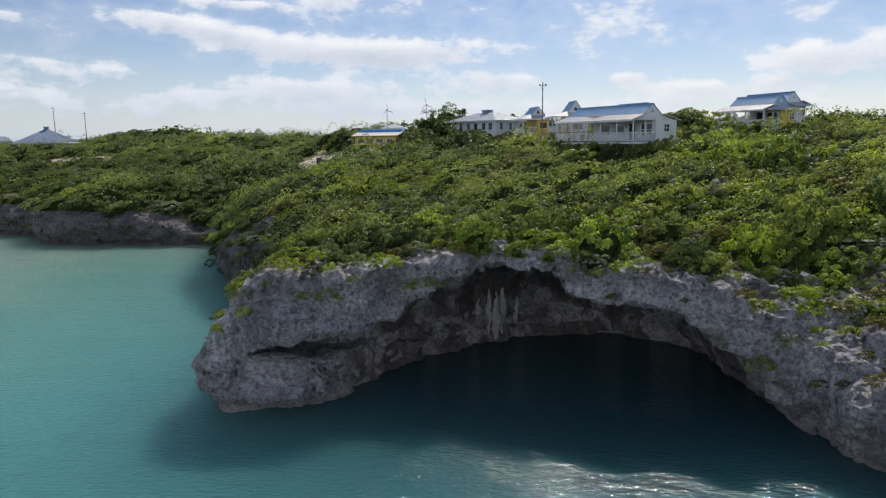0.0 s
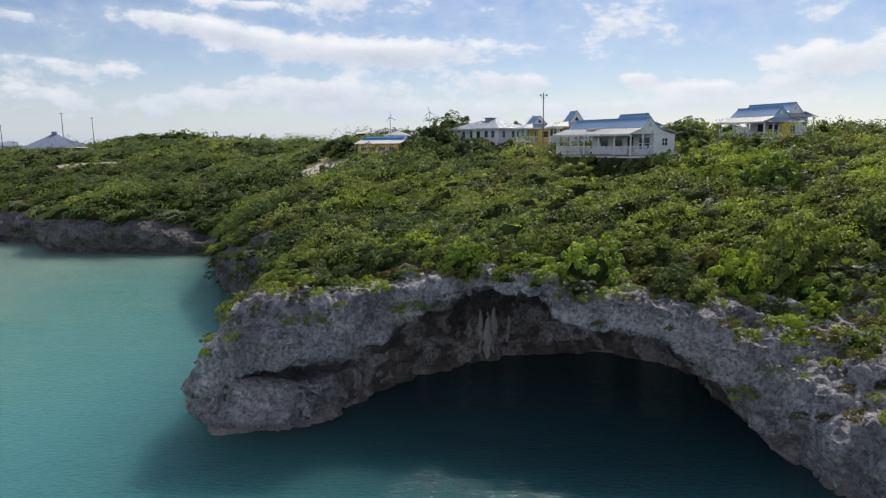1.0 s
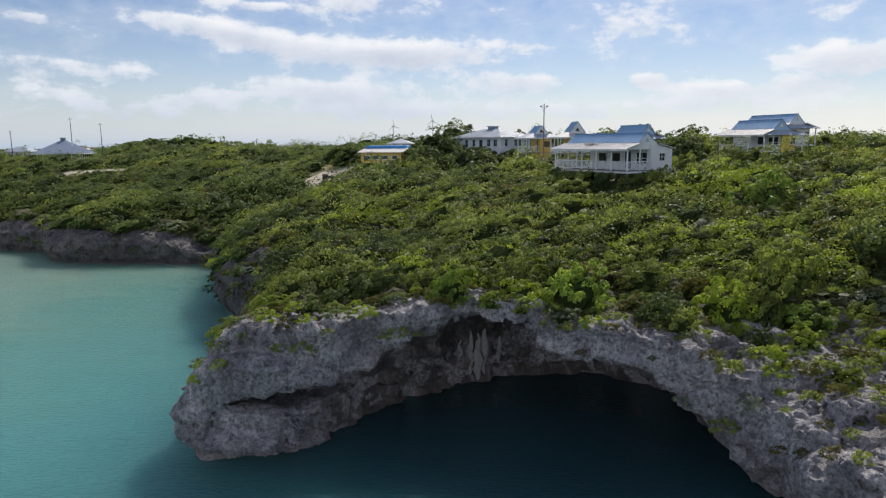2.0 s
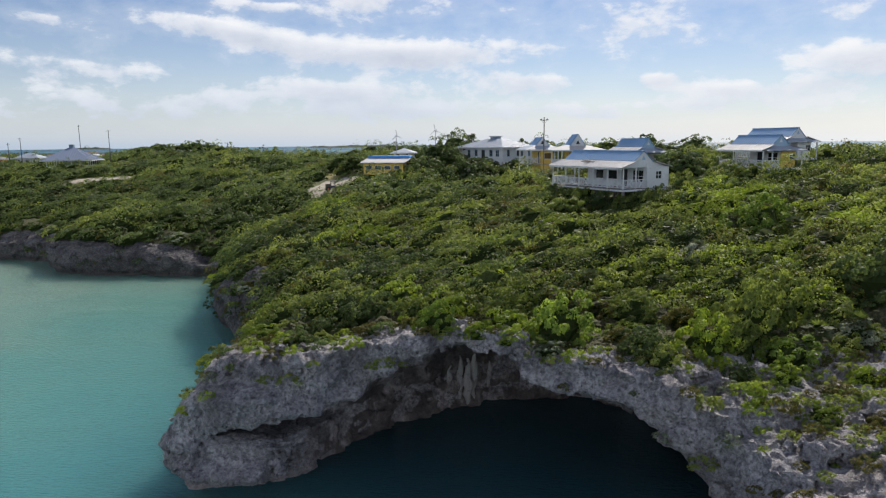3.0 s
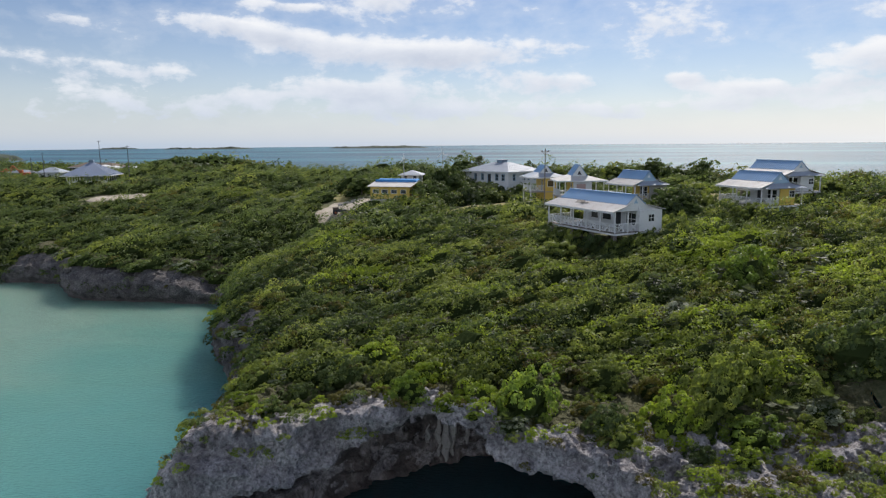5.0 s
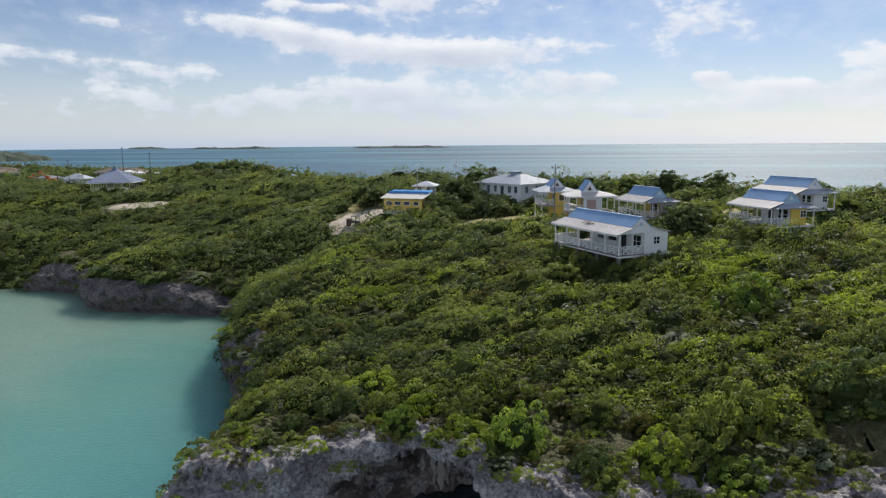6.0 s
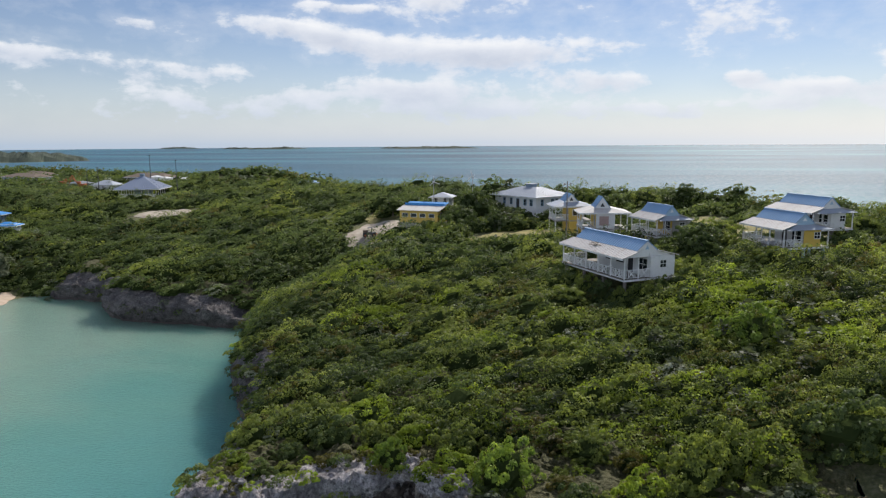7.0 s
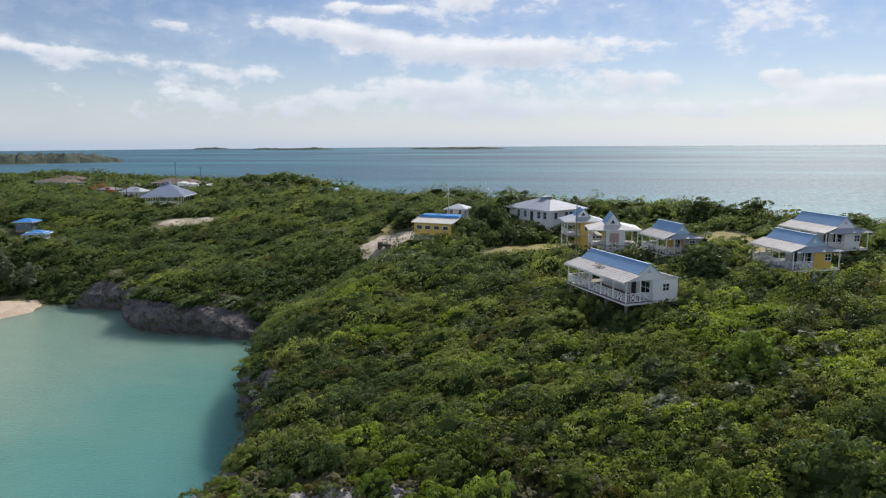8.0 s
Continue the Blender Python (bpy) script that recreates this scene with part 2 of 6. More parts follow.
def make_leaf(name, tones, through=0.35, spread=0.26):
    """tones: dark, middle and light leaf colours."""
    m, t, s, out = material(name)
    g = t.nodes.new("ShaderNodeNewGeometry")
    at = t.nodes.new("ShaderNodeAttribute")
    at.attribute_name = "tone"
    oi = t.nodes.new("ShaderNodeObjectInfo")
    f = math_node(t, "ADD", math_node(t, "MULTIPLY", g.outputs["Random Per Island"], spread),
                  math_node(t, "ADD", math_node(t, "MULTIPLY", at.outputs["Fac"], 1 - spread),
                            math_node(t, "MULTIPLY", math_node(t, "SUBTRACT", oi.outputs["Random"], 0.5), 0.25)), clamp=True)
    col = ramp(t, f, [(0.1, tones[0]), (0.5, tones[1]), (0.95, tones[2])])
    link(t, col, s.inputs["Base Color"])
    s.inputs["Roughness"].default_value = 0.5
    s.inputs["Specular IOR Level"].default_value = 0.14
    tr = t.nodes.new("ShaderNodeBsdfTranslucent")
    link(t, mix_rgb(t, 1.0, col, (1.95, 1.95, 1.10), "MULTIPLY"), tr.inputs[0])
    mx = node(t, "ShaderNodeMixShader", Fac=through)
    link(t, s.outputs[0], mx.inputs[1])
    link(t, tr.outputs[0], mx.inputs[2])
    link(t, mx.outputs[0], out.inputs[0])
    return m


def make_paint(name, colour, worn=(0.3, 0.29, 0.27), wear=0.25, rough=0.55, metal=0.0, scale=2.5):
    m, t, s, _ = material(name)
    p = coords(t)
    a = noise_tex(t, p, scale, 7, 0.65, 0.2)
    b = noise_tex(t, p, scale * 0.2, 3, 0.5)
    dirty = mix_rgb(t, ramp(t, a, [(0.52, (0, 0, 0)), (0.78, (1, 1, 1))]), colour, worn)
    col = mix_rgb(t, wear, colour, dirty)
    col = mix_rgb(t, math_node(t, "MULTIPLY", b, 0.22), col, (0.0, 0.0, 0.0), "MIX")
    link(t, col, s.inputs["Base Color"])
    s.inputs["Roughness"].default_value, s.inputs["Metallic"].default_value = rough, metal
    bumped(t, s, a, 0.15, 0.01)
    return m


def make_glass():
    m, t, s, _ = material("window_glass")
    s.inputs["Base Color"].default_value = (0.02, 0.024, 0.028, 1)
    s.inputs["Roughness"].default_value, s.inputs["IOR"].default_value = 0.06, 1.5
    return m


ROCK = make_rock("weathered_limestone", (1.10, 1.07, 1.12))
# the same limestone darkened, to put the sunless bay cliff's shade into its colour
SHADED_ROCK = make_rock("shaded_shore_limestone", (0.44, 0.42, 0.43))
GROUND, WATER, GLASS = make_ground(), make_water(), make_glass()
SAND = make_sand("beach_sand", (0.34, 0.26, 0.19), (0.52, 0.42, 0.33))
MARL = make_sand("pale_marl", (0.26, 0.22, 0.17), (0.50, 0.44, 0.36))
DRY_GRASS = make_sand("dry_grass", (0.12, 0.12, 0.035), (0.30, 0.25, 0.09))
LEAF_MID = make_leaf("green_leaf", ((0.043, 0.060, 0.022), (0.142, 0.176, 0.048), (0.305, 0.344, 0.092)), 0.42)
LEAF_DARK = make_leaf("dark_leaf", ((0.026, 0.039, 0.018), (0.072, 0.102, 0.041), (0.169, 0.212, 0.076)), 0.42)
LEAF_LIME = make_leaf("lime_leaf", ((0.074, 0.105, 0.015), (0.156, 0.210, 0.028), (0.296, 0.370, 0.055)), 0.42)
LEAF_VIVID = make_leaf("vivid_leaf", ((0.058, 0.088, 0.018), (0.156, 0.223, 0.044), (0.329, 0.412, 0.092)), 0.42)
LEAF_GREY = make_leaf("silver_leaf", ((0.07, 0.085, 0.05), (0.14, 0.165, 0.10), (0.30, 0.32, 0.25)), 0.2)
LEAF_RUST = make_leaf("olive_leaf", ((0.058, 0.050, 0.018), (0.107, 0.101, 0.028), (0.173, 0.151, 0.046)), 0.35)
# near-black green for the crown cores: shade between leaves put into the colour
CROWN_SHADE = make_leaf("twigs_and_litter", ((0.023, 0.034, 0.012), (0.040, 0.057, 0.019), (0.062, 0.084, 0.030)), 0.15)
for n_ in CROWN_SHADE.node_tree.nodes:
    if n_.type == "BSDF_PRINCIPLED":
        bumped(CROWN_SHADE.node_tree, n_, noise_tex(CROWN_SHADE.node_tree, coords(CROWN_SHADE.node_tree), 7.0, 4, 0.7, 0.5), 1.0, 0.25)
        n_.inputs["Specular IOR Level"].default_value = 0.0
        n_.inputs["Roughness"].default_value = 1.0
BARK = make_paint("grey_bark", (0.16, 0.14, 0.12), (0.05, 0.045, 0.04), 0.6, 0.9)
WHITE = make_paint("white_paint", (0.78, 0.79, 0.80), (0.42, 0.40, 0.37), 0.5)
YELLOW = make_paint("yellow_paint", (0.72, 0.50, 0.10), (0.45, 0.34, 0.14), 0.30)
BLUE_TRIM = make_paint("pale_blue_paint", (0.36, 0.52, 0.66), (0.3, 0.35, 0.4), 0.25)
BLUE_ROOF = make_paint("blue_roof_metal", (0.23, 0.39, 0.61), (0.38, 0.45, 0.54), 0.5, 0.62, 0.0, 1.5)
PALE_ROOF = make_paint("faded_white_roof_metal", (0.56, 0.54, 0.53), (0.36, 0.27, 0.22), 0.75, 0.62, 0.0, 1.2)
GREY_ROOF = make_paint("pale_grey_roof_metal", (0.36, 0.40, 0.47), (0.28, 0.28, 0.30), 0.4, 0.62, 0.0, 1.2)
STONE = make_paint("concrete", (0.40, 0.38, 0.36), (0.2, 0.19, 0.18), 0.5, 0.9)
WOOD = make_paint("grey_timber", (0.26, 0.23, 0.20), (0.11, 0.10, 0.09), 0.5, 0.85)
DARK = make_paint("dark_interior", (0.05, 0.05, 0.055), (0.03, 0.03, 0.03), 0.3, 0.9)
STEEL = make_paint("galvanised_steel", (0.42, 0.43, 0.44), (0.25, 0.2, 0.17), 0.3, 0.45, 0.8)
DARK_STEEL = make_paint("dark_steel", (0.10, 0.10, 0.11), (0.15, 0.09, 0.06), 0.35, 0.5, 0.5)
RUST = make_paint("rusty_orange_paint", (0.45, 0.13, 0.05), (0.2, 0.09, 0.05), 0.5, 0.7)
BROWN_ROOF = make_paint("brown_shingle", (0.17, 0.13, 0.10), (0.1, 0.08, 0.07), 0.5, 0.9)
BLUE_WALL = make_paint("blue_grey_paint", (0.20, 0.28, 0.38), (0.2, 0.2, 0.22), 0.4)
SLATE_ROOF = make_paint("blue_grey_roof_metal", (0.22, 0.27, 0.38), (0.25, 0.26, 0.3), 0.35, 0.5, 0.0, 1.2)
TARP = make_paint("bright_blue_canvas", (0.04, 0.25, 0.62), (0.1, 0.3, 0.5), 0.2, 0.6)
DRIPSTONE = make_paint("pale_dripstone", (0.40, 0.38, 0.36), (0.10, 0.09, 0.08), 1.0, 0.8)
PINK_BOARD = make_paint("faded_pink_board", (0.46, 0.33, 0.31), (0.3, 0.25, 0.23), 0.4, 0.85)

# ---- land: noise, coast, heights ----


def lattice(ix, iy, iz):
    h = (ix * 374761393 + iy * 668265263 + iz * 1274126177) & 0x7FFFFFFF
    h = ((h ^ (h >> 13)) * 1103515245) & 0x7FFFFFFF
    h = ((h ^ (h >> 11)) * 12345677) & 0x7FFFFFFF
    return ((h >> 7) & 0xFFFF) / 32767.5 - 1.0


def value_noise(x, y, z):
    fx, fy, fz = np.floor(x), np.floor(y), np.floor(z)
    ix, iy, iz = fx.astype(np.int64), fy.astype(np.int64), fz.astype(np.int64)
    ux, uy, uz = x - fx, y - fy, z - fz
    ux, uy, uz = (u * u * (3 - 2 * u) for u in (ux, uy, uz))
    total = 0.0
    for a in (0, 1):
        for b in (0, 1):
            for c in (0, 1):
                wt = (ux if a else 1 - ux) * (uy if b else 1 - uy) * (uz if c else 1 - uz)
                total = total + wt * lattice(ix + a, iy + b, iz + c)
    return total


def fbm(x, y, z, octaves=3, gain=0.5):
    total, amp = 0.0, 1.0
    for k in range(octaves):
        total = total + amp * value_noise(x * 2 ** k + 17.3 * k, y * 2 ** k - 9.1 * k, z * 2 ** k + 3.7 * k)
        amp *= gain
    return total


# the near shore, from right to left, and the far shore, from left to right
NEAR = [(90, -40), (45, -12), (25, 10), (18.6, 24), (18.2, 28), (17.6, 30.6), (16.2, 31.9), (14.4, 32.3), (11.9, 33.2), (9.1, 34.2), (6.6, 35.3), (2.9, 37.3),
        (0, 37.0), (-3.4, 36.0), (-5.2, 34.6), (-8.5, 33.3), (-12.8, 33.2), (-13.7, 35), (-13.6, 40), (-14.2, 48), (-16.8, 55.5), (-21.4, 61.5), (-25.0, 66.5),
        (-27.6, 71.5), (-28.7, 77), (-31.8, 84), (-34.4, 90.5), (-40, 92.3), (-52, 92.3), (-61, 93.2), (-65, 95.5), (-68, 101), (-72.5, 103.7),
        (-80, 105), (-88.3, 104.4), (-89.3, 98), (-90, 90), (-95, 75), (-112, 50), (-150, 10)]
FAR = [(-450, 200), (-420, 330), (-300, 372), (-210, 345), (-140, 310), (-85, 282), (-30, 230), (20, 195), (60, 172), (110, 150), (150, 40)]
CAVE = [(-7.2, 20), (-7.0, 34.5), (-6.3, 36.2), (-5.0, 38.6), (-4.6, 40.2), (-2.2, 43), (0, 45), (3.3, 47.2), (6, 48.3), (10.3, 49), (13, 48), (15.6, 45.7),
        (17.5, 43.3), (18.4, 40), (17.9, 35.7), (17.6, 32), (17.4, 20)]


def to_line(x, y, line):
    """Distance from points to a polyline."""
    best = np.full(np.shape(x), 1e9)
    for (ax, ay), (bx, by) in zip(line, line[1:]):
        dx, dy = bx - ax, by - ay
        k = np.clip(((x - ax) * dx + (y - ay) * dy) / (dx * dx + dy * dy), 0, 1)
        best = np.minimum(best, np.hypot(x - ax - k * dx, y - ay - k * dy))
    return best


def within(x, y, poly):
    odd = np.zeros(np.shape(x), bool)
    for (ax, ay), (bx, by) in zip(poly, poly[1:] + poly[:1]):
        if ay != by:
            odd ^= ((ay > y) != (by > y)) & (x < (bx - ax) * (y - ay) / (by - ay) + ax)
    return odd


def smooth(a, b, v):
    k = np.clip((v - a) / (b - a), 0, 1)
    return k * k * (3 - 2 * k)


def shore(x, y):
    """Signed distance to the near shore, positive on land."""
    return to_line(x, y, NEAR) * np.where(within(x, y, NEAR + FAR), 1, -1)


def height(x, y, d=None):
    d = shore(x, y) if d is None else d
    h = np.interp(d, [0, 1.5, 4, 8, 15, 23, 32, 40, 55, 80, 120], [4.6, 5.6, 6.5, 7.2, 8.3, 9.6, 11.2, 12.6, 14.0, 14.9, 15.6])
    left = smooth(-20, -45, x)
    h = h * (1 - 0.13 * left)
    front = smooth(-13.5, -9, x) * smooth(18, 11, x) * smooth(60, 45, y)
    h = h + front * (2.3 + 0.9 * np.exp(-((x - 3.5) / 4.5) ** 2)) * np.exp(-np.clip(d, 0, 50) / 5.0)                    # the raised brow of the cave
    h = h - (1 - front) * smooth(-11, -15, x) * 0.8 * np.exp(-np.clip(d, 0, 50) / 3.0)   # the shore slopes down to the bay
    h = h - 1.6 * smooth(14, 24, x) * smooth(44, 30, y)                      # the rock shelf right of the cave
    h = h + 5.4 * np.exp(-((x + 110) / 21) ** 2 - ((y - 230) / 17) ** 2)      # wooded knoll
    h = h + (1.7 + 1.5 * smooth(14, 34, x)) * np.exp(-((y - 150) / 14) ** 2) * smooth(-22, -4, x)          # crest behind the cottages
    h = h + 1.8 * np.exp(-((y - 178) / 20) ** 2) * smooth(-85, -60, x) * smooth(-2, -22, x)
    h = h - 4.6 * np.exp(-((x + 130) / 24) ** 2 - ((y - 138) / 17) ** 2)      # hollow behind the beach
    spine = to_line(x, y, [(-17, 58), (-19, 80), (-17, 112)])
    h = h + 1.3 * np.exp(-(spine / 6.0) ** 2)                                 # the shoulder above the bay
    h = h - 2.6 * np.exp(-(to_line(x, y, [(-37, 95), (-31, 112), (-27, 119)]) / 6.0) ** 2)   # the gully behind it
    far = to_line(x, y, FAR)
    h = h * smooth(0, 42, far)
    beach = smooth(-80, -88, x) * smooth(122, 106, y)
    h = h * (1 - beach) + beach * np.clip(d * 0.12 - 0.1, -0.5, 2.5)
    return h + 0.45 * value_noise(x * 0.13, y * 0.13, x * 0 + 0.5) + 0.18 * value_noise(x * 0.45, y * 0.45, x * 0 + 7.5)


LIP_X = [-9.2, -8.4, -5, -3.6, -2.6, 0, 2.4, 5.6, 6.3, 9.1, 11.9, 14.4, 15.6, 17.1, 17.6]
LIP_Z = [1.0, 3.9, 3.75, 3.8, 5.0, 5.9, 6.9, 7.1, 6.4, 5.6, 5.0, 3.8, 2.4, 0.6, -0.4]


def rock_density(X, Y, Z, cave=True):
    """Positive inside the rock; X and Y are planes, Z a row of heights."""
    d = shore(X, Y)
    h = height(X, Y, d)
    rough = fbm(X * 0.30, Y * 0.30, X * 0 + 2.5, 2)
    d3, h3 = (d + 0.5 * rough)[..., None], h[..., None]
    z = Z[None, None, :]
    # face: leans out to a brow, with a notch cut at the water
    lean = -0.35 + 0.5 * np.sin(np.clip(z / 5.0, 0, 1) * math.pi) - 0.75 * np.exp(-((z - 0.25) / 0.5) ** 2) - 0.30 * np.clip(z - 4.6, 0, 4)
    tip = (smooth(-13, -11, X) * smooth(-4.5, -7, X) * smooth(40, 37, Y))[..., None] if cave else 0.0
    lean = lean + tip * (0.9 * np.exp(-((z - 1.3) / 0.9) ** 2) + 0.7 * np.exp(-((z - 5.0) / 0.9) ** 2))
    s = np.minimum(d3 + lean, (h3 - z) * 0.85)
    if cave:
        din = to_line(X, Y, CAVE) * np.where(within(X, Y, CAVE), 1, -1)
        back = smooth(1.0, 14.0, d)                                          # how far in from the mouth
        top = np.interp(X, LIP_X, LIP_Z) - 0.9 * back + 0.25
        top3, din3 = top[..., None], (din + 0.35 * rough)[..., None]
        wall = np.clip(din3 / 3.0, 0, 1)
        void = np.minimum(din3 * 1.0, (top3 * (0.55 + 0.45 * np.sqrt(wall)) - z))
        # a low recess under the overhang at the tip
        shelf = np.minimum(np.minimum((X + 10.9)[..., None] * 0.60, 1.4 * (4.3 - z + 0.12 * np.clip(X + 5, -9, 0)[..., None])), np.minimum(1.4 * (z - 2.3 + 0.14 * np.clip(X + 5, -9, 0)[..., None]), 4.0 - d3))
        shelf = 1.6 * np.minimum(shelf, (-2.0 - X)[..., None])
        void = np.maximum(void, shelf)
        s = np.minimum(s, -void)
    near = np.abs(s) < 2.2
    i, j, k = np.nonzero(near)
    px, py, pz = X[i, j], Y[i, j], Z[k]
    n = 0.55 * fbm(px * 0.50, py * 0.50, pz * 0.7, 2) + 0.26 * (1 - 2 * np.abs(value_noise(px * 1.5, py * 1.5, pz * 2.1)))
    n = n + 0.20 * (1 - 2 * np.abs(value_noise(px * 2.6 + 5, py * 2.6, pz * 3.0)))
    n = n + 0.14 * value_noise(px * 4.6 - 3, py * 4.6, pz * 4.6)
    n = n + 0.10 * np.sin(pz * 4.6 + 2.2 * value_noise(px * 0.3, py * 0.3, pz * 0.4 + 60))
    pits = np.clip(value_noise(px * 2.2 - 7, py * 2.2, pz * 2.0 + 4) - 0.45, 0, 1)
    cracks = np.clip(0.10 - np.abs(value_noise(px * 0.5 + 40, py * 0.5, pz * 0.3)), 0, 0.1) * 3.0
    s[i, j, k] += 0.85 * n - 1.1 * pits - cracks - 0.05
    return s


def surface_net(D, x0, y0, z0, step):
    """A mesh of the zero surface of the density D."""
    s = D > 0
    nx, ny, nz = D.shape
    corner = lambda A, a, b, c: A[a:nx - 1 + a, b:ny - 1 + b, c:nz - 1 + c]
    count = sum(corner(s, a, b, c).astype(np.int8) for a in (0, 1) for b in (0, 1) for c in (0, 1))
    active = (count > 0) & (count < 8)
    ids = np.full(active.shape, -1, np.int64)
    ids[active] = np.arange(active.sum())
    total, hits = np.zeros((active.sum(), 3)), np.zeros(active.sum())
    cor = [(a, b, c) for a in (0, 1) for b in (0, 1) for c in (0, 1)]
    for p in cor:
        for ax in range(3):
            if p[ax]:
                continue
            q = tuple(1 if i == ax else p[i] for i in range(3))
            da, db = corner(D, *p)[active], corner(D, *q)[active]
            cross = (da > 0) != (db > 0)
            k = np.where(cross, da / np.where(cross, da - db, 1), 0)
            for i in range(3):
                total[:, i] += cross * (p[i] + (k if i == ax else 0))
            hits += cross
    cell = np.argwhere(active)
    verts = (cell + total / hits[:, None]) * step + np.array([x0, y0, z0])
    faces = []
    for ax, (b, c) in enumerate(((1, 2), (2, 0), (0, 1))):
        lo = [slice(1, n - 1) for n in D.shape]
        hi = list(lo)
        hi[ax] = slice(2, D.shape[ax])
        a0, a1 = s[tuple(lo)], s[tuple(hi)]
        pts = np.argwhere(a0 != a1) + 1
        if not len(pts):
            continue
        eb, ec = np.eye(3, dtype=int)[b], np.eye(3, dtype=int)[c]
        quad = [pts, pts - eb, pts - eb - ec, pts - ec]
        f = np.stack([ids[q[:, 0], q[:, 1], q[:, 2]] for q in quad], 1)
        flip = ~s[pts[:, 0], pts[:, 1], pts[:, 2]]
        f[flip] = f[flip][:, ::-1]
        faces.append(f)
    f = np.concatenate(faces)
    return verts, f[(f >= 0).all(1)]


def mesh_from(name, verts, faces, mat, flat=False):
    me = bpy.data.meshes.new(name)
    faces = np.asarray(faces)
    k = faces.shape[1]
    me.vertices.add(len(verts))
    me.vertices.foreach_set("co", np.asarray(verts, np.float32).ravel())
    me.loops.add(faces.size)
    me.loops.foreach_set("vertex_index", faces.astype(np.int32).ravel())
    me.polygons.add(len(faces))
    me.polygons.foreach_set("loop_start", np.arange(0, faces.size, k, dtype=np.int32))
    me.update(calc_edges=True)
    me.polygons.foreach_set("use_smooth", np.full(len(faces), not flat))
    me.materials.append(mat)
    return me


def rock_patch(name, label, x, y, z, step, cave):
    xs, ys, zs = (np.arange(a, b, step) for a, b in (x, y, z))
    X, Y = np.meshgrid(xs, ys, indexing="ij")
    v, f = surface_net(rock_density(X, Y, zs, cave), x[0], y[0], z[0], step)
    # drop loose crumbs: keep the largest connected body
    lab = np.arange(len(v))
    while True:
        low = lab[f].min(1)
        was = lab.copy()
        np.minimum.at(lab, f.ravel(), np.repeat(low, 4))
        lab = lab[lab]
        if (was == lab).all():
            break
    body = np.bincount(lab).argmax()
    f = f[lab[f[:, 0]] == body]
    used = np.unique(f)
    remap = np.full(len(v), -1)
    remap[used] = np.arange(len(used))
    v, f = v[used], remap[f]
    me = mesh_from(name, v, f, ROCK if cave else SHADED_ROCK, True)
    # grows inwards from the mouth, to put the cave's dimness into the rock colour
    cave_shade = np.where(within(v[:, 0], v[:, 1], CAVE), 1.0, 0.0) * smooth(0.6, 3.0, shore(v[:, 0], v[:, 1])) if cave else np.zeros(len(v))
    cave_shade = cave_shade * (v[:, 2] < height(v[:, 0], v[:, 1]) - 0.9)
    me.attributes.new("cave_shade", "FLOAT", "POINT").data.foreach_set("value", cave_shade.astype(np.float32))
    open_rock = smooth(12.5, 15.5, v[:, 0]) * smooth(40.5, 37.5, v[:, 1])
    soil = smooth(1.6, 4.6, shore(v[:, 0], v[:, 1])) * (1 - open_rock) * (v[:, 2] > height(v[:, 0], v[:, 1]) - 1.2)
    me.attributes.new("soil", "FLOAT", "POINT").data.foreach_set("value", soil.astype(np.float32))
    ob = new(name, me)
    return tagged(ob, label, "cliff", kind="structure")


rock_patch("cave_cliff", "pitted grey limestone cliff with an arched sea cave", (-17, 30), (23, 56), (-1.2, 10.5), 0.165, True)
rock_patch("shore_cliff", "low limestone cliff along the bay, shade in its dark grey", (-84, -13), (50, 116), (-1.2, 9), 0.42, False)


def sheet(name, xs, ys, zfun, mat, keep):
    X, Y = np.meshgrid(xs, ys, indexing="ij")
    Zs = zfun(X, Y)
    nx, ny = X.shape
    idx = np.arange(nx * ny).reshape(nx, ny)
    f = np.stack([idx[:-1, :-1], idx[1:, :-1], idx[1:, 1:], idx[:-1, 1:]], -1).reshape(-1, 4)
    ok = keep(X, Y).ravel()
    f = f[ok[f].all(1)]
    used = np.unique(f)
    remap = np.full(nx * ny, -1)
    remap[used] = np.arange(len(used))
    v = np.stack([X, Y, Zs], -1).reshape(-1, 3)[used]
    return new(name, mesh_from(name, v, remap[f], mat))


def outside_patches(X, Y):
    inner = (X > -15.5) & (X < 28.5) & (Y > 24.5) & (Y < 54)
    inner2 = (X > -82) & (X < -15) & (Y > 52) & (Y < 114) & (shore(X, Y) < 14)
    return within(X, Y, NEAR + FAR) & ~inner & ~inner2 & (to_line(X, Y, FAR) > 2)


land = sheet("ground", np.arange(-460, 152, 2.0), np.arange(-40, 374, 2.0), lambda X, Y: height(X, Y) - 0.25, GROUND, outside_patches)
tagged(land, "scrub-covered sandy limestone ground of the island", "ground", kind="structure")

# the sea: one sheet out to the horizon
bm = bmesh.new()
bmesh.ops.create_circle(bm, cap_ends=True, radius=4700, segments=256)
me = bpy.data.meshes.new("sea")
bm.to_mesh(me)
bm.free()
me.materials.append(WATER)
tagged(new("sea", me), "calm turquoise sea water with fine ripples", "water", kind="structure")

# ---- vegetation ----
rng = np.random.default_rng(7)


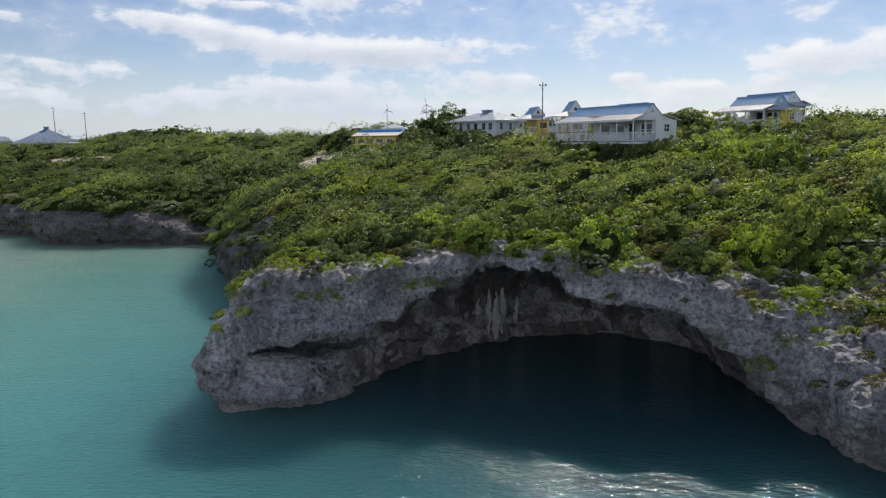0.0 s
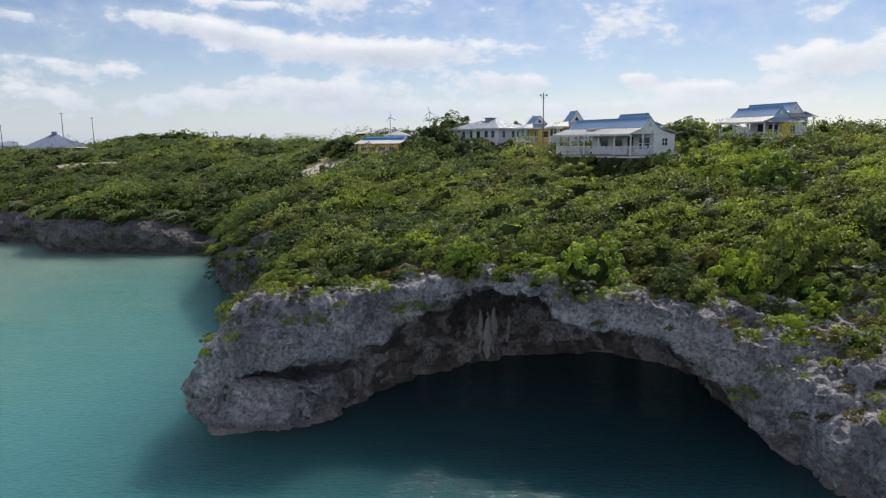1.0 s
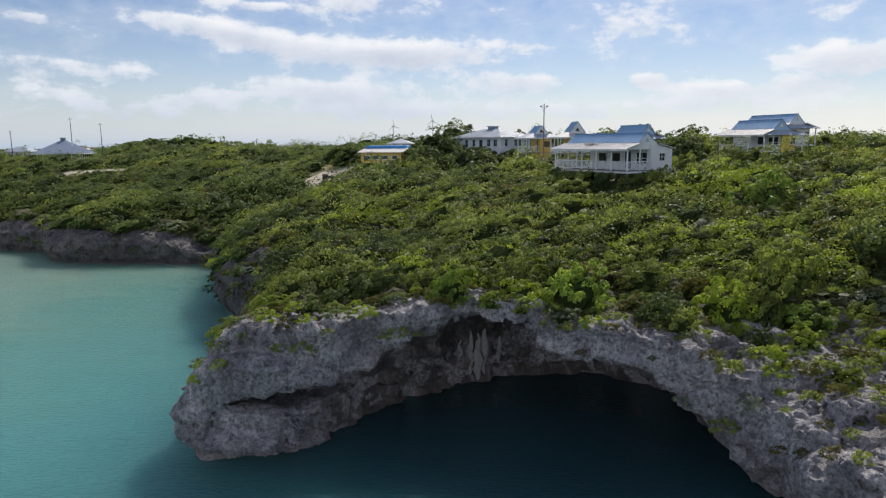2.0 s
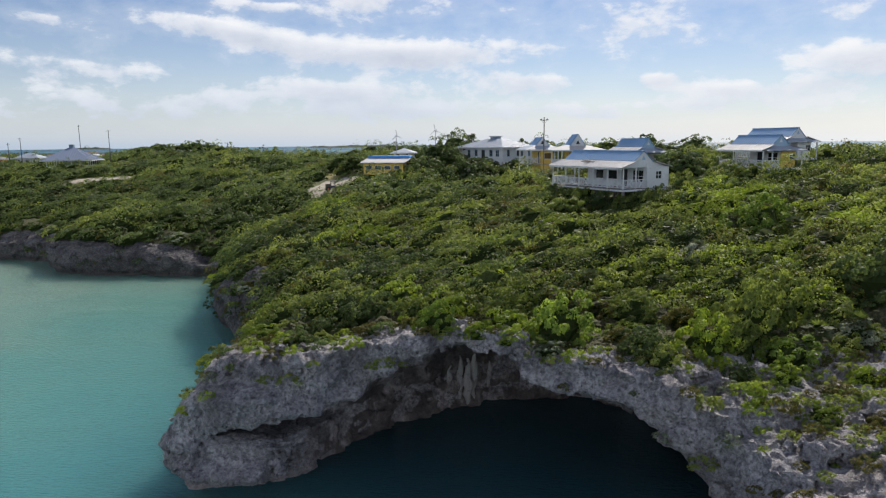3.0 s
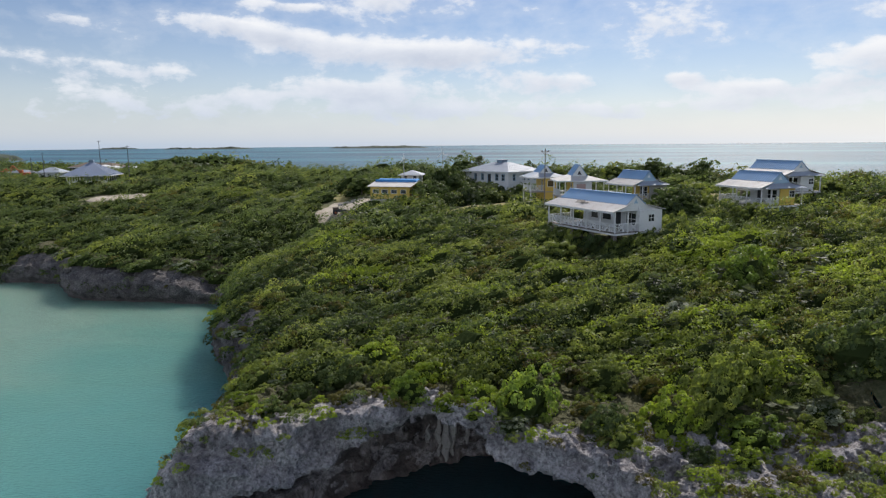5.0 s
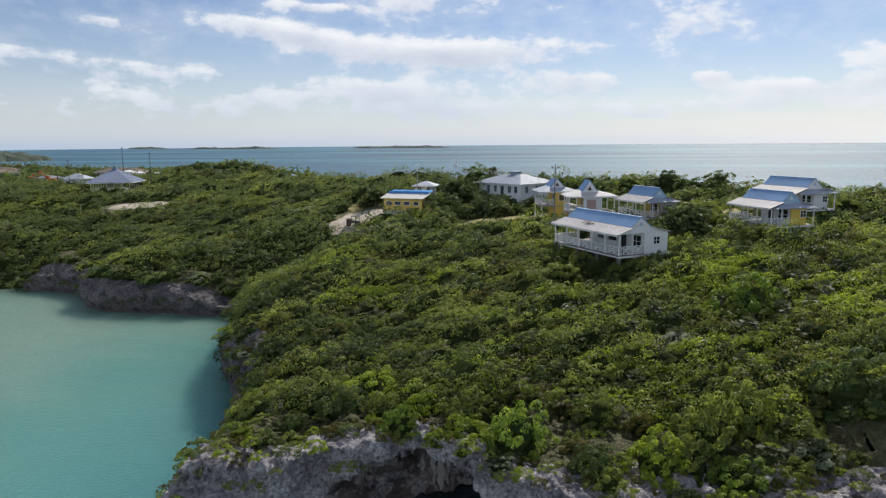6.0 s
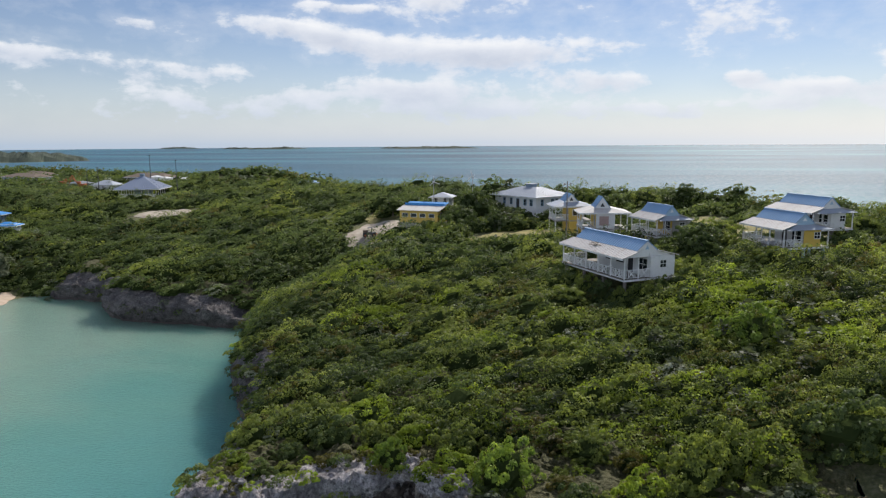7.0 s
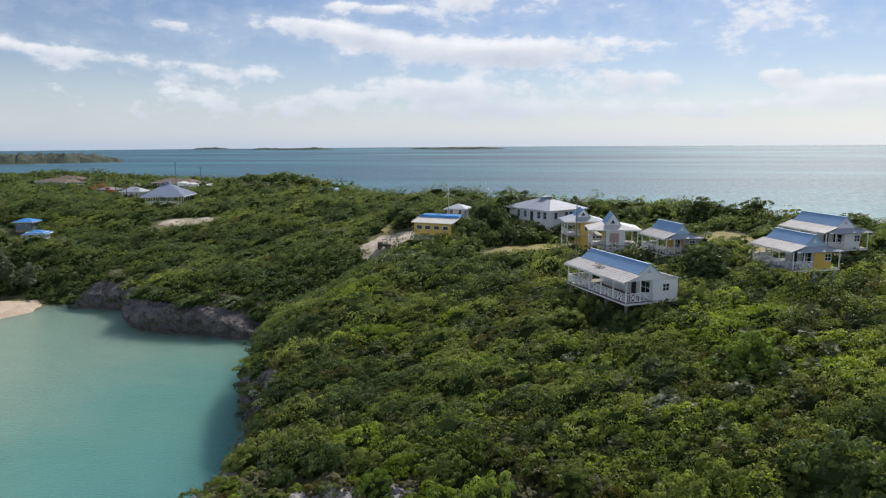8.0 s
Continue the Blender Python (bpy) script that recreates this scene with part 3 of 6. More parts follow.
def foliage(centres, radii, tall, leaves, size, tone, lobes=14, wind=1.0):
    """Crowns of many small leafy sprays, combed by the wind towards +x: pointed leaves on every spray.
    Returns vertices, triangles and a tone for each vertex."""
    n = len(centres)
    k = np.arange(lobes)
    el = np.arcsin(np.clip(1.0 - (k + 0.5) / lobes * 1.05, -0.1, 1.0))[None, :] + rng.normal(0, 0.10, (n, lobes))
    az = (k * 2.39996)[None, :] + rng.uniform(0, 6.28, (n, 1)) + rng.normal(0, 0.35, (n, lobes))
    reach = 0.76 + 0.11 * rng.normal(size=(n, lobes)).clip(-1.6, 1.4)
    lo = np.stack([np.cos(az) * np.cos(el), np.sin(az) * np.cos(el), np.sin(el)], -1) * reach[..., None]
    lo[..., 2] = np.maximum(lo[..., 2], 0.02) * (1 + 0.42 * wind * lo[..., 0])
    lo[..., 0] *= 1 + 0.30 * wind
    lr = (0.65 + 0.60 * rng.random((n, lobes)) ** 1.5) * 1.15 / math.sqrt(lobes)
    lt = rng.normal(0, 0.10, (n, lobes))
    scale = np.stack([radii, radii, tall], 1)
    b = np.repeat(np.arange(n), leaves)
    m = len(b)
    k = rng.integers(0, lobes, m)
    way = rng.normal(size=(m, 3)) + lo[b, k] * 0.9
    way[:, 2] = np.abs(way[:, 2]) - 0.10
    way /= np.linalg.norm(way, axis=1, keepdims=True)
    off = way * (lr[b, k] * (0.86 + 0.20 * rng.random(m)))[:, None] * np.array([1.18, 1.0, 0.9])
    off[:, 2] += 0.28 * wind * off[:, 0]
    p = (lo[b, k] + off) * scale[b] + centres[b]
    nrm = way + np.array([0, 0, 0.15]) + rng.normal(size=(m, 3)) * 0.30
    nrm /= np.linalg.norm(nrm, axis=1, keepdims=True)
    a = np.cross(nrm, rng.normal(size=(m, 3)))
    a /= np.linalg.norm(a, axis=1, keepdims=True)
    c = np.cross(nrm, a)
    s = (size[b] * (0.6 + 0.8 * rng.random(m)))[:, None]
    droop = nrm * s * 0.22
    v = np.stack([p - a * s * 0.8 - c * s * 0.7 - droop, p + a * s * 0.8 - c * s * 0.7 - droop, p + c * s * 0.95], 1).reshape(-1, 3)
    return v, np.arange(m * 3).reshape(-1, 3), np.clip(np.repeat(tone[b] + lt[b, k], 3), 0, 1)


def dome_mesh(centres, radii, tall, tone, wind=1.0):
    """Filler with the crown's shade in its colour: a low lumpy dome, combed like the crown."""
    ring, rows = 7, 3
    tv, tf = [], []
    for r in range(rows):
        e = r / rows * 1.35
        for k in range(ring):
            a = 2 * math.pi * (k + 0.5 * r) / ring
            tv.append((math.cos(a) * math.cos(e), math.sin(a) * math.cos(e), math.sin(e)))
    tv.append((0, 0, 1.0))
    for r in range(rows - 1):
        for k in range(ring):
            a, b = r * ring + k, r * ring + (k + 1) % ring
            tf += [(a, b, b + ring), (a, b + ring, a + ring)]
    tf += [((rows - 1) * ring + k, (rows - 1) * ring + (k + 1) % ring, rows * ring) for k in range(ring)]
    tv, tf = np.array(tv), np.array(tf)
    n = len(centres)
    v = tv[None] * (1 + 0.08 * rng.normal(size=(n, len(tv), 1)))
    v[..., 2] *= 1 + 0.42 * wind * v[..., 0]
    v[..., 0] *= 1 + 0.30 * wind
    v = v * np.stack([radii, radii, tall], 1)[:, None, :] * 0.58
    v = v + centres[:, None, :]
    v[:, :ring, 2] -= 0.10
    f = tf[None] + (np.arange(n) * len(tv))[:, None, None]
    return v.reshape(-1, 3), f.reshape(-1, 3), np.repeat(tone, len(tv))


def leafy_mesh(name, v, f, tone, mat):
    me = mesh_from(name, v, f, mat, True)
    at = me.attributes.new("tone", "FLOAT", "POINT")
    at.data.foreach_set("value", tone.astype(np.float32))
    return me


# clearings: centre, half sizes, turn
CLEAR = [(17.3, 78.4, 3.5, 6.3, 33), (39.2, 92.0, 3.8, 4.6, 24), (46, 104, 3.8, 5.2, 24), (24.3, 101.3, 3.2, 3.8, 28), (16.8, 106, 4.6, 4.6, 8), (12, 116, 4.4, 4.4, 14),
         (4, 134, 8, 7, 49), (-17.5, 129.5, 6.5, 4.5, -10), (-26.5, 126.5, 6.0, 8.5, 12), (-31, 140, 1.8, 8, 12), (-16, 140, 4, 4, 0), (-119, 180, 9, 9, 18), (39.5, 85.6, 4.6, 1.8, 24), (32.5, 104, 3.6, 5.0, 5), (-90.5, 149.5, 9, 8, 20),
         (36.2, 113.5, 5.6, 13.5, 5)]
# and round the bay
CLEAR += [(-138, 227, 10, 5, -15), (-208, 235, 13, 6, -14), (-134, 140, 5, 8, 40), (-117, 127, 4, 6, 40), (3, 113.2, 8, 4.6, 5),
         (-160, 222, 22, 9, -10), (-95, 97, 7, 9, 0)]


def in_clearing(x, y, grow=0.0):
    hit = np.zeros(np.shape(x), bool)
    for cx, cy, a, b, turn in CLEAR:
        c, s = math.cos(radians(turn)), math.sin(radians(turn))
        u, v = (x - cx) * c + (y - cy) * s, -(x - cx) * s + (y - cy) * c
        hit |= (np.abs(u) < a + grow) & (np.abs(v) < b + grow)
    return hit


def scatter(x, y, step, keep):
    X, Y = np.meshgrid(np.arange(*x, step), np.arange(*y, step), indexing="ij")
    X = (X + rng.uniform(-0.55, 0.55, X.shape) * step).ravel()
    Y = (Y + rng.uniform(-0.55, 0.55, Y.shape) * step).ravel()
    d = shore(X, Y)
    ok = keep(X, Y, d) & ~in_clearing(X, Y) & (to_line(X, Y, FAR) > 6)
    return X[ok], Y[ok], d[ok]


SPECIES = {"green": LEAF_MID, "dark": LEAF_DARK, "lime": LEAF_LIME, "silver": LEAF_GREY, "olive": LEAF_RUST}


def species_at(x, y, bias=0.0, dry=0.12):
    a = 1.2 * value_noise(x * 0.10, y * 0.10, x * 0 + 31.5) + 0.8 * rng.uniform(-1, 1, len(x)) + bias
    kind = np.where(a > 0.75, 2, np.where(a > -0.25, 0, 1))
    r = rng.random(len(x))
    kind = np.where(r < 0.022, 3, np.where(r < dry, 4, kind))
    return kind


def in_view(x, y):
    """The stretch of land that is seen at all: a wide wedge from the bay inland."""
    return (y > 26) & (x < 12 + 0.72 * (y + 8)) & (x > -8 - 1.12 * (y + 6))


def billow(x, y, size):
    """Rounded swells of the canopy, drawn out along the wind, with creases between; 0 to about 1.3."""
    u, v = (0.86 * x + 0.5 * y) / size, (0.86 * y - 0.5 * x) / size
    wob = 0.35 * value_noise(u * 1.3, v * 1.3, x * 0 + 8.5)
    big = np.abs(value_noise(u * 0.52 + wob, v * 1.05 - wob, x * 0 + 12.5))
    small = np.abs(value_noise(u * 1.5, v * 2.3, x * 0 + 27.5))
    return 1.25 * np.sqrt(big) + 0.35 * small


def bush_band(name, label, x, y, step, keep, leaves, leaf, r_range, t_range, bias=0.0, dry=0.12, lobes=14, fold_size=4.2):
    X, Y, d = scatter(x, y, step, keep)
    # lighter leaf mix on the open slope, its sunlight put into the colour; dark thicket on the crest behind the
    # cottages
    lean = 0.30 * smooth(2, 28, X) * smooth(76, 62, Y) - 0.7 * smooth(114, 126, Y) * smooth(-14, 4, X) - 0.25 * smooth(-4, -14, X)
    kind = species_at(X, Y, bias + lean, dry)
    core = []
    for i, (sp, mat) in enumerate(SPECIES.items()):
        q = kind == i
        if not q.any():
            continue
        fold = billow(X[q], Y[q], fold_size)
        r = (r_range[0] + (r_range[1] - r_range[0]) * rng.random(q.sum()) ** 1.6) * (0.75 + 0.25 * smooth(0, 6, d[q])) * (0.80 + 0.35 * fold)
        tall = r * rng.uniform(*t_range, q.sum()) * (0.50 + 0.72 * fold)
        c = np.stack([X[q], Y[q], height(X[q], Y[q]) - 0.15], 1)
        tone = np.clip(0.5 + 0.30 * value_noise(X[q] * 0.2, Y[q] * 0.2, X[q] * 0 + 3.3) + 0.16 * rng.normal(size=q.sum()), 0.05, 0.95)
        v, f, tn = foliage(c, r, tall, leaves, np.full(q.sum(), leaf), tone, lobes)
        me = leafy_mesh(name, v, f, tn, mat)
        ob = new(sp + "_" + name, me)
        tagged(ob, label % sp, "scrub", kind="stuff")
        core.append((c, r, tall, tone))
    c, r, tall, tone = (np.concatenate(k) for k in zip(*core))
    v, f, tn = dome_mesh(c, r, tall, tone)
    ob = new("undergrowth", leafy_mesh("undergrowth", v, f, tn, CROWN_SHADE))
    tagged(ob, "dark filler inside the scrub, coloured for the shade among its leaves", "undergrowth", kind="stuff")
    return len(X)


bush_band("scrub", "dense low coastal scrub with %s leaves", (-34, 75), (44, 92), 1.45,
                lambda x, y, d: (d > 0.3) & in_view(x, y) & (y < 90), 600, 0.088, (0.85, 2.3), (0.75, 1.15), 0.12, 0.11, 16)
bush_band("thicket", "dense coastal thicket with %s leaves", (-170, 95), (88, 215), 2.3,
                lambda x, y, d: (d > np.where(x < -18, 1.7, 0.4)) & in_view(x, y) & (y > 90), 265, 0.150, (1.3, 3.1), (0.7, 1.15), -0.55, 0.06, 12, 6.0)
bush_band("far_thicket", "distant island scrub with %s leaves", (-430, -60), (120, 370), 5.0,
                lambda x, y, d: (d > 2) & in_view(x, y) & ((y > 214) | (x < -168)), 70, 0.45, (2.6, 4.4), (0.5, 0.85), -0.6, 0.06, 10, 12.0)

bush_band("crowns", "broad %s shrub crowns standing above the scrub", (-34, 70), (46, 90), 4.6,
          lambda x, y, d: (d > 3) & in_view(x, y) & ~in_clearing(x, y, 2.0), 1500, 0.092, (1.8, 3.0), (0.75, 1.0), 0.15, 0.03, 30)
bush_band("tall_crowns", "broad %s thicket crowns standing above the rest", (-150, 80), (88, 190), 7.0,
          lambda x, y, d: (d > 4) & in_view(x, y) & ~in_clearing(x, y, 3.5), 800, 0.145, (2.6, 4.2), (0.65, 0.95), -0.35, 0.03, 26)

# scrub hanging over the edge of the bay cliffs
X, Y, d = scatter((-84, -12), (36, 110), 1.1, lambda x, y, d: (d > -0.7) & (d < 0.9) & (rng.random(x.shape) < np.where(x < -30, 0.45, 0.95)) & ~((x > -16) & (y < 38)))
c = np.stack([X, Y, height(X, Y) - rng.uniform(0.2, np.where(X < -30, 1.8, 3.0))], 1)
r = rng.uniform(0.45, 1.0, len(X))
pick = rng.random(len(X))
for sp, lo_, hi_ in (("dark", 0.0, 0.5), ("olive", 0.5, 0.72), ("silver", 0.72, 0.88), ("green", 0.88, 1.01)):
    q = (pick >= lo_) & (pick < hi_)
    v, f, tn = foliage(c[q], r[q], r[q] * 0.9, 170, np.full(q.sum(), 0.10), np.full(q.sum(), 0.45), 10, 0.4)
    tagged(new(sp + "_cliff_scrub", leafy_mesh("cliff_scrub", v, f, tn, SPECIES[sp])), "%s scrub hanging over the cliff edge" % sp, "scrub", kind="stuff")


# near bushes, each a thing of its own
def bush_master(mat, leaves, lobes=26, leaf=0.048):
    one = np.zeros((1, 3))
    v, f, tn = foliage(one, np.ones(1), np.ones(1), leaves, np.array([leaf]), np.array([0.50]), lobes, 0.6)
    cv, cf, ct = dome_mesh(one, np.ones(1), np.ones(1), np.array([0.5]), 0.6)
    return leafy_mesh("foliage", v, f, tn, mat), leafy_mesh("undergrowth", cv, cf, ct, CROWN_SHADE)


BUSH_LABEL = {"vivid": "large rounded bright green shrub standing above the rock",
              "green": "rounded mid-green coastal shrub among the scrub", "dark": "dark green leathery-leaved coastal shrub",
              "lime": "yellow-green coastal shrub with sunlit leaves", "silver": "silvery grey-leaved shrub in the scrub", "olive": "olive-brown half-dry shrub in the scrub"}
# large shrubs that stand out of the scrub
STANDARDS = [("vivid", 8.7, 39.3, 2.2, 3.2), ("vivid", 1.2, 39.5, 1.5, 2.2), ("lime", 17.0, 38.2, 2.1, 2.8), ("green", 20.6, 41.0, 2.4, 3.7),
             ("green", 22.8, 43.0, 2.3, 3.3), ("dark", 30.5, 45.0, 3.2, 3.8), ("lime", 20.5, 36.2, 1.3, 1.2), ("silver", -13.2, 44.0, 0.9, 1.2),
             ("silver", -14.0, 47.5, 0.9, 1.1), ("lime", -9.4, 38.5, 1.5, 1.1), ("vivid", 28.4, 61.8, 3.3, 3.8), 
             ("green", 19.0, 38.9, 1.6, 2.3), ("vivid", 21.6, 38.2, 1.9, 1.7), ("lime", 18.6, 33.6, 1.0, 0.9), ("lime", 21.2, 33.2, 1.3, 1.0), ("olive", 22.6, 35.0, 1.2, 0.9),
             ("lime", 23.6, 34.2, 1.2, 0.9), ("lime", 22.0, 31.0, 1.1, 0.9), ("dark", 18.2, 36.0, 1.0, 1.2), ("green", 5.4, 42.2, 1.9, 2.3),
             ("dark", -3.5, 42.5, 2.0, 2.2), ("green", -6.5, 45.5, 2.1, 2.2), ("green", 13.8, 43.5, 1.9, 2.2)]
MASTERS = {sp: [bush_master(mat, 2000) for k in range(3)] for sp, mat in SPECIES.items()}


def add_bush(sp, x, y, z, r, tall):
    lv, filler = MASTERS[sp][int(rng.integers(0, len(MASTERS[sp])))]
    root = tagged(new("bush"), BUSH_LABEL[sp], "shrub", "scrub above the cave")
    root.matrix_basis = Matrix.LocRotScale((x, y, z), Euler((0, 0, rng.uniform(-0.6, 0.6))), (r, r, tall))
    for nm, data in (("foliage", lv), ("undergrowth", filler)):
        new(nm, data).parent = root
    return root


def bare(x, y, d):
    """Bare rock: the brow of the cave, and the shelf beside it."""
    brow = (d < 2.6 + 2.0 * value_noise(x * 0.4, y * 0.4, x * 0 + 9.5)) & (x > -12)
    shelf = (x > 14) & (y < 37.6 + 0.12 * (x - 14)) & (value_noise(x * 0.35, y * 0.35, x * 0 + 4.5) > -0.35)
    gully = (np.abs(x - 11.9 + 0.06 * (y - 40)) < 0.9) & (y < 46)
    return brow | shelf | gully


X, Y, D = scatter((-16, 36), (26, 46), 1.6, lambda x, y, d: (d > 1.3) & in_view(x, y) & (y < 44.6))
K = species_at(X, Y, 0.05, 0.16)
B = bare(X, Y, D)
names = list(SPECIES)
for x, y, d, k, b in zip(X, Y, D, K, B):
    if any(math.hypot(x - q[1], y - q[2]) < q[3] * 1.2 for q in STANDARDS):
        continue
    r, t = 0.75 + 1.15 * rng.random() ** 2, rng.uniform(0.75, 1.35)
    if b:
        if rng.random() > 0.5:
            continue
        r, k = rng.uniform(0.4, 0.95), int(rng.choice([2, 4, 0, 3], p=[0.35, 0.35, 0.22, 0.08]))
    elif rng.random() < 0.04:
        continue
    add_bush(names[int(k)], x, y, float(height(np.array([x]), np.array([y]))[0]) - 0.12, r, r * t)
# tufts rooted in the rock of the brow
cliff_mesh = bpy.data.objects["cave_cliff"].data
co = np.empty(len(cliff_mesh.vertices) * 3, np.float32)
no = co.copy()
cliff_mesh.vertices.foreach_get("co", co)
cliff_mesh.vertices.foreach_get("normal", no)
co, no = co.reshape(-1, 3), no.reshape(-1, 3)
dd = shore(co[:, 0], co[:, 1])
good = np.nonzero((no[:, 2] > 0.6) & (dd > np.where(co[:, 0] < -8, 0.1, -1.5)) & (co[:, 2] > 3.2) & ((dd < 3.8) | ((co[:, 0] > 14) & (co[:, 1] < 39))) & (dd > -1.5) & (co[:, 1] > 26))[0]
spots, tufts = [], []
for i in rng.permutation(good):
    if all((co[i, 0] - a) ** 2 + (co[i, 1] - b) ** 2 > 0.95 for a, b in spots):
        spots.append((co[i, 0], co[i, 1]))
        r = float(rng.uniform(0.26, 0.72))
        tufts.append((co[i] - np.array([0, 0, 0.08]), r * 1.15, str(rng.choice(["lime", "olive", "green", "dark", "silver"], p=[0.28, 0.28, 0.22, 0.14, 0.08]))))
    if len(spots) >= 230:
        break
for k, sp in enumerate(SPECIES):
    c, r = (np.array([q[j] for q in tufts if q[2] == sp]) for j in (0, 1))
    v, f, tn = foliage(c, r, r * 0.85, 380, r * 0.10, np.full(len(r), 0.55), 12, 0.4)
    tagged(new(sp + "_tufts", leafy_mesh("tufts", v, f, tn, SPECIES[sp])), "small %s tufts rooted in the rock above the cave" % sp, "tufts", kind="stuff")
# shrubs close against the cottages
for sp, x, y, r, tall in (("green", 17.6, 69.6, 1.4, 2.5), ("dark", 15.6, 72.0, 1.4, 2.7), ("green", 14.0, 74.0, 1.5, 2.8), ("green", 12.2, 76.6, 1.4, 2.4), ("dark", 10.6, 79.4, 1.5, 2.6),
                          ("green", 19.6, 70.4, 1.3, 2.4), ("dark", 21.6, 71.6, 1.3, 2.4), ("dark", 24.2, 74.2, 1.5, 2.4), ("green", 25.2, 77.0, 1.8, 3.0),
                          ("dark", 35.4, 86.6, 1.2, 1.7), ("green", 38.5, 83.8, 1.2, 1.1), ("dark", 42.0, 85.0, 1.2, 1.1), ("green", 34.0, 90.0, 1.4, 2.2), ("dark", 29.4, 95.5, 2.2, 3.2),
                          ("dark", -9.5, 121.5, 2.2, 3.4), ("dark", -6.6, 120.0, 2.3, 3.2), ("dark", -3.4, 119.4, 2.0, 2.6), ("silver", -0.6, 119.2, 1.6, 2.4), ("dark", 1.6, 120.2, 2.0, 2.6),
                          ("dark", 4.4, 120.6, 1.7, 2.0), ("green", -12.5, 117.5, 2.4, 3.2), ("green", -9.0, 114.0, 2.6, 2.8), ("dark", -15.0, 120.5, 2.2, 3.0), ("dark", 28.6, 92.0, 2.3, 3.4), ("green", 31.0, 89.6, 2.2, 3.0)):
    add_bush(sp, x, y, float(height(np.array([x]), np.array([y]))[0]) - 0.15, r, tall)
for sp, mat in (*SPECIES.items(), ("vivid", LEAF_VIVID)):
    MASTERS[sp] = [bush_master(mat, 4200, 62, 0.036) for k in range(2)]
for sp, x, y, r, tall in STANDARDS:
    add_bush(sp, x, y, float(height(np.array([x]), np.array([y]))[0]) - 0.15, r, tall)

# ---- buildings ----


def bm_box(bm, x0, x1, y0, y1, z0, z1):
    v = [bm.verts.new(p) for p in ((x0, y0, z0), (x1, y0, z0), (x1, y1, z0), (x0, y1, z0), (x0, y0, z1), (x1, y0, z1), (x1, y1, z1), (x0, y1, z1))]
    for f in ((3, 2, 1, 0), (4, 5, 6, 7), (0, 1, 5, 4), (1, 2, 6, 5), (2, 3, 7, 6), (3, 0, 4, 7)):
        bm.faces.new([v[i] for i in f])
    return v


def bm_poly(bm, pts, thick):
    """A flat polygon given in order, thickened along its normal (downwards for a roof)."""
    pts = [Vector(p) for p in pts]
    n = (pts[1] - pts[0]).cross(pts[2] - pts[1]).normalized()
    a = [bm.verts.new(p) for p in pts]
    b = [bm.verts.new(p - n * thick) for p in pts]
    bm.faces.new(a)
    bm.faces.new(b[::-1])
    for i in range(len(pts)):
        j = (i + 1) % len(pts)
        bm.faces.new((a[j], a[i], b[i], b[j]))


def part(name, bm, mat, parent, label="", bevel=0.0):
    if bevel:
        bmesh.ops.bevel(bm, geom=list(bm.edges), offset=bevel, segments=1, affect="EDGES")
    me = bpy.data.meshes.new(name)
    bm.to_mesh(me)
    bm.free()
    me.materials.append(mat)
    ob = new(name, me)
    ob.parent = parent
    if label:
        ob["label"] = label
    return ob


def box_part(name, parent, mat, x0, x1, y0, y1, z0, z1, label="", bevel=0.0):
    bm = bmesh.new()
    bm_box(bm, x0, x1, y0, y1, z0, z1)
    return part(name, bm, mat, parent, label, bevel)


def again(ob, at, turn=0.0):
    """The same mesh once more, under the same parent."""
    o = new(ob.name.split(".")[0], ob.data)
    o.parent = ob.parent
    o.matrix_basis = pose(*at, 0, 0, turn)
    return o


def root(name, label, category, x, y, z, turn, group="cottages on the ridge"):
    r = tagged(new(name), label, category, group)
    r.matrix_basis = pose(x, y, z, 0, 0, turn)
    return r


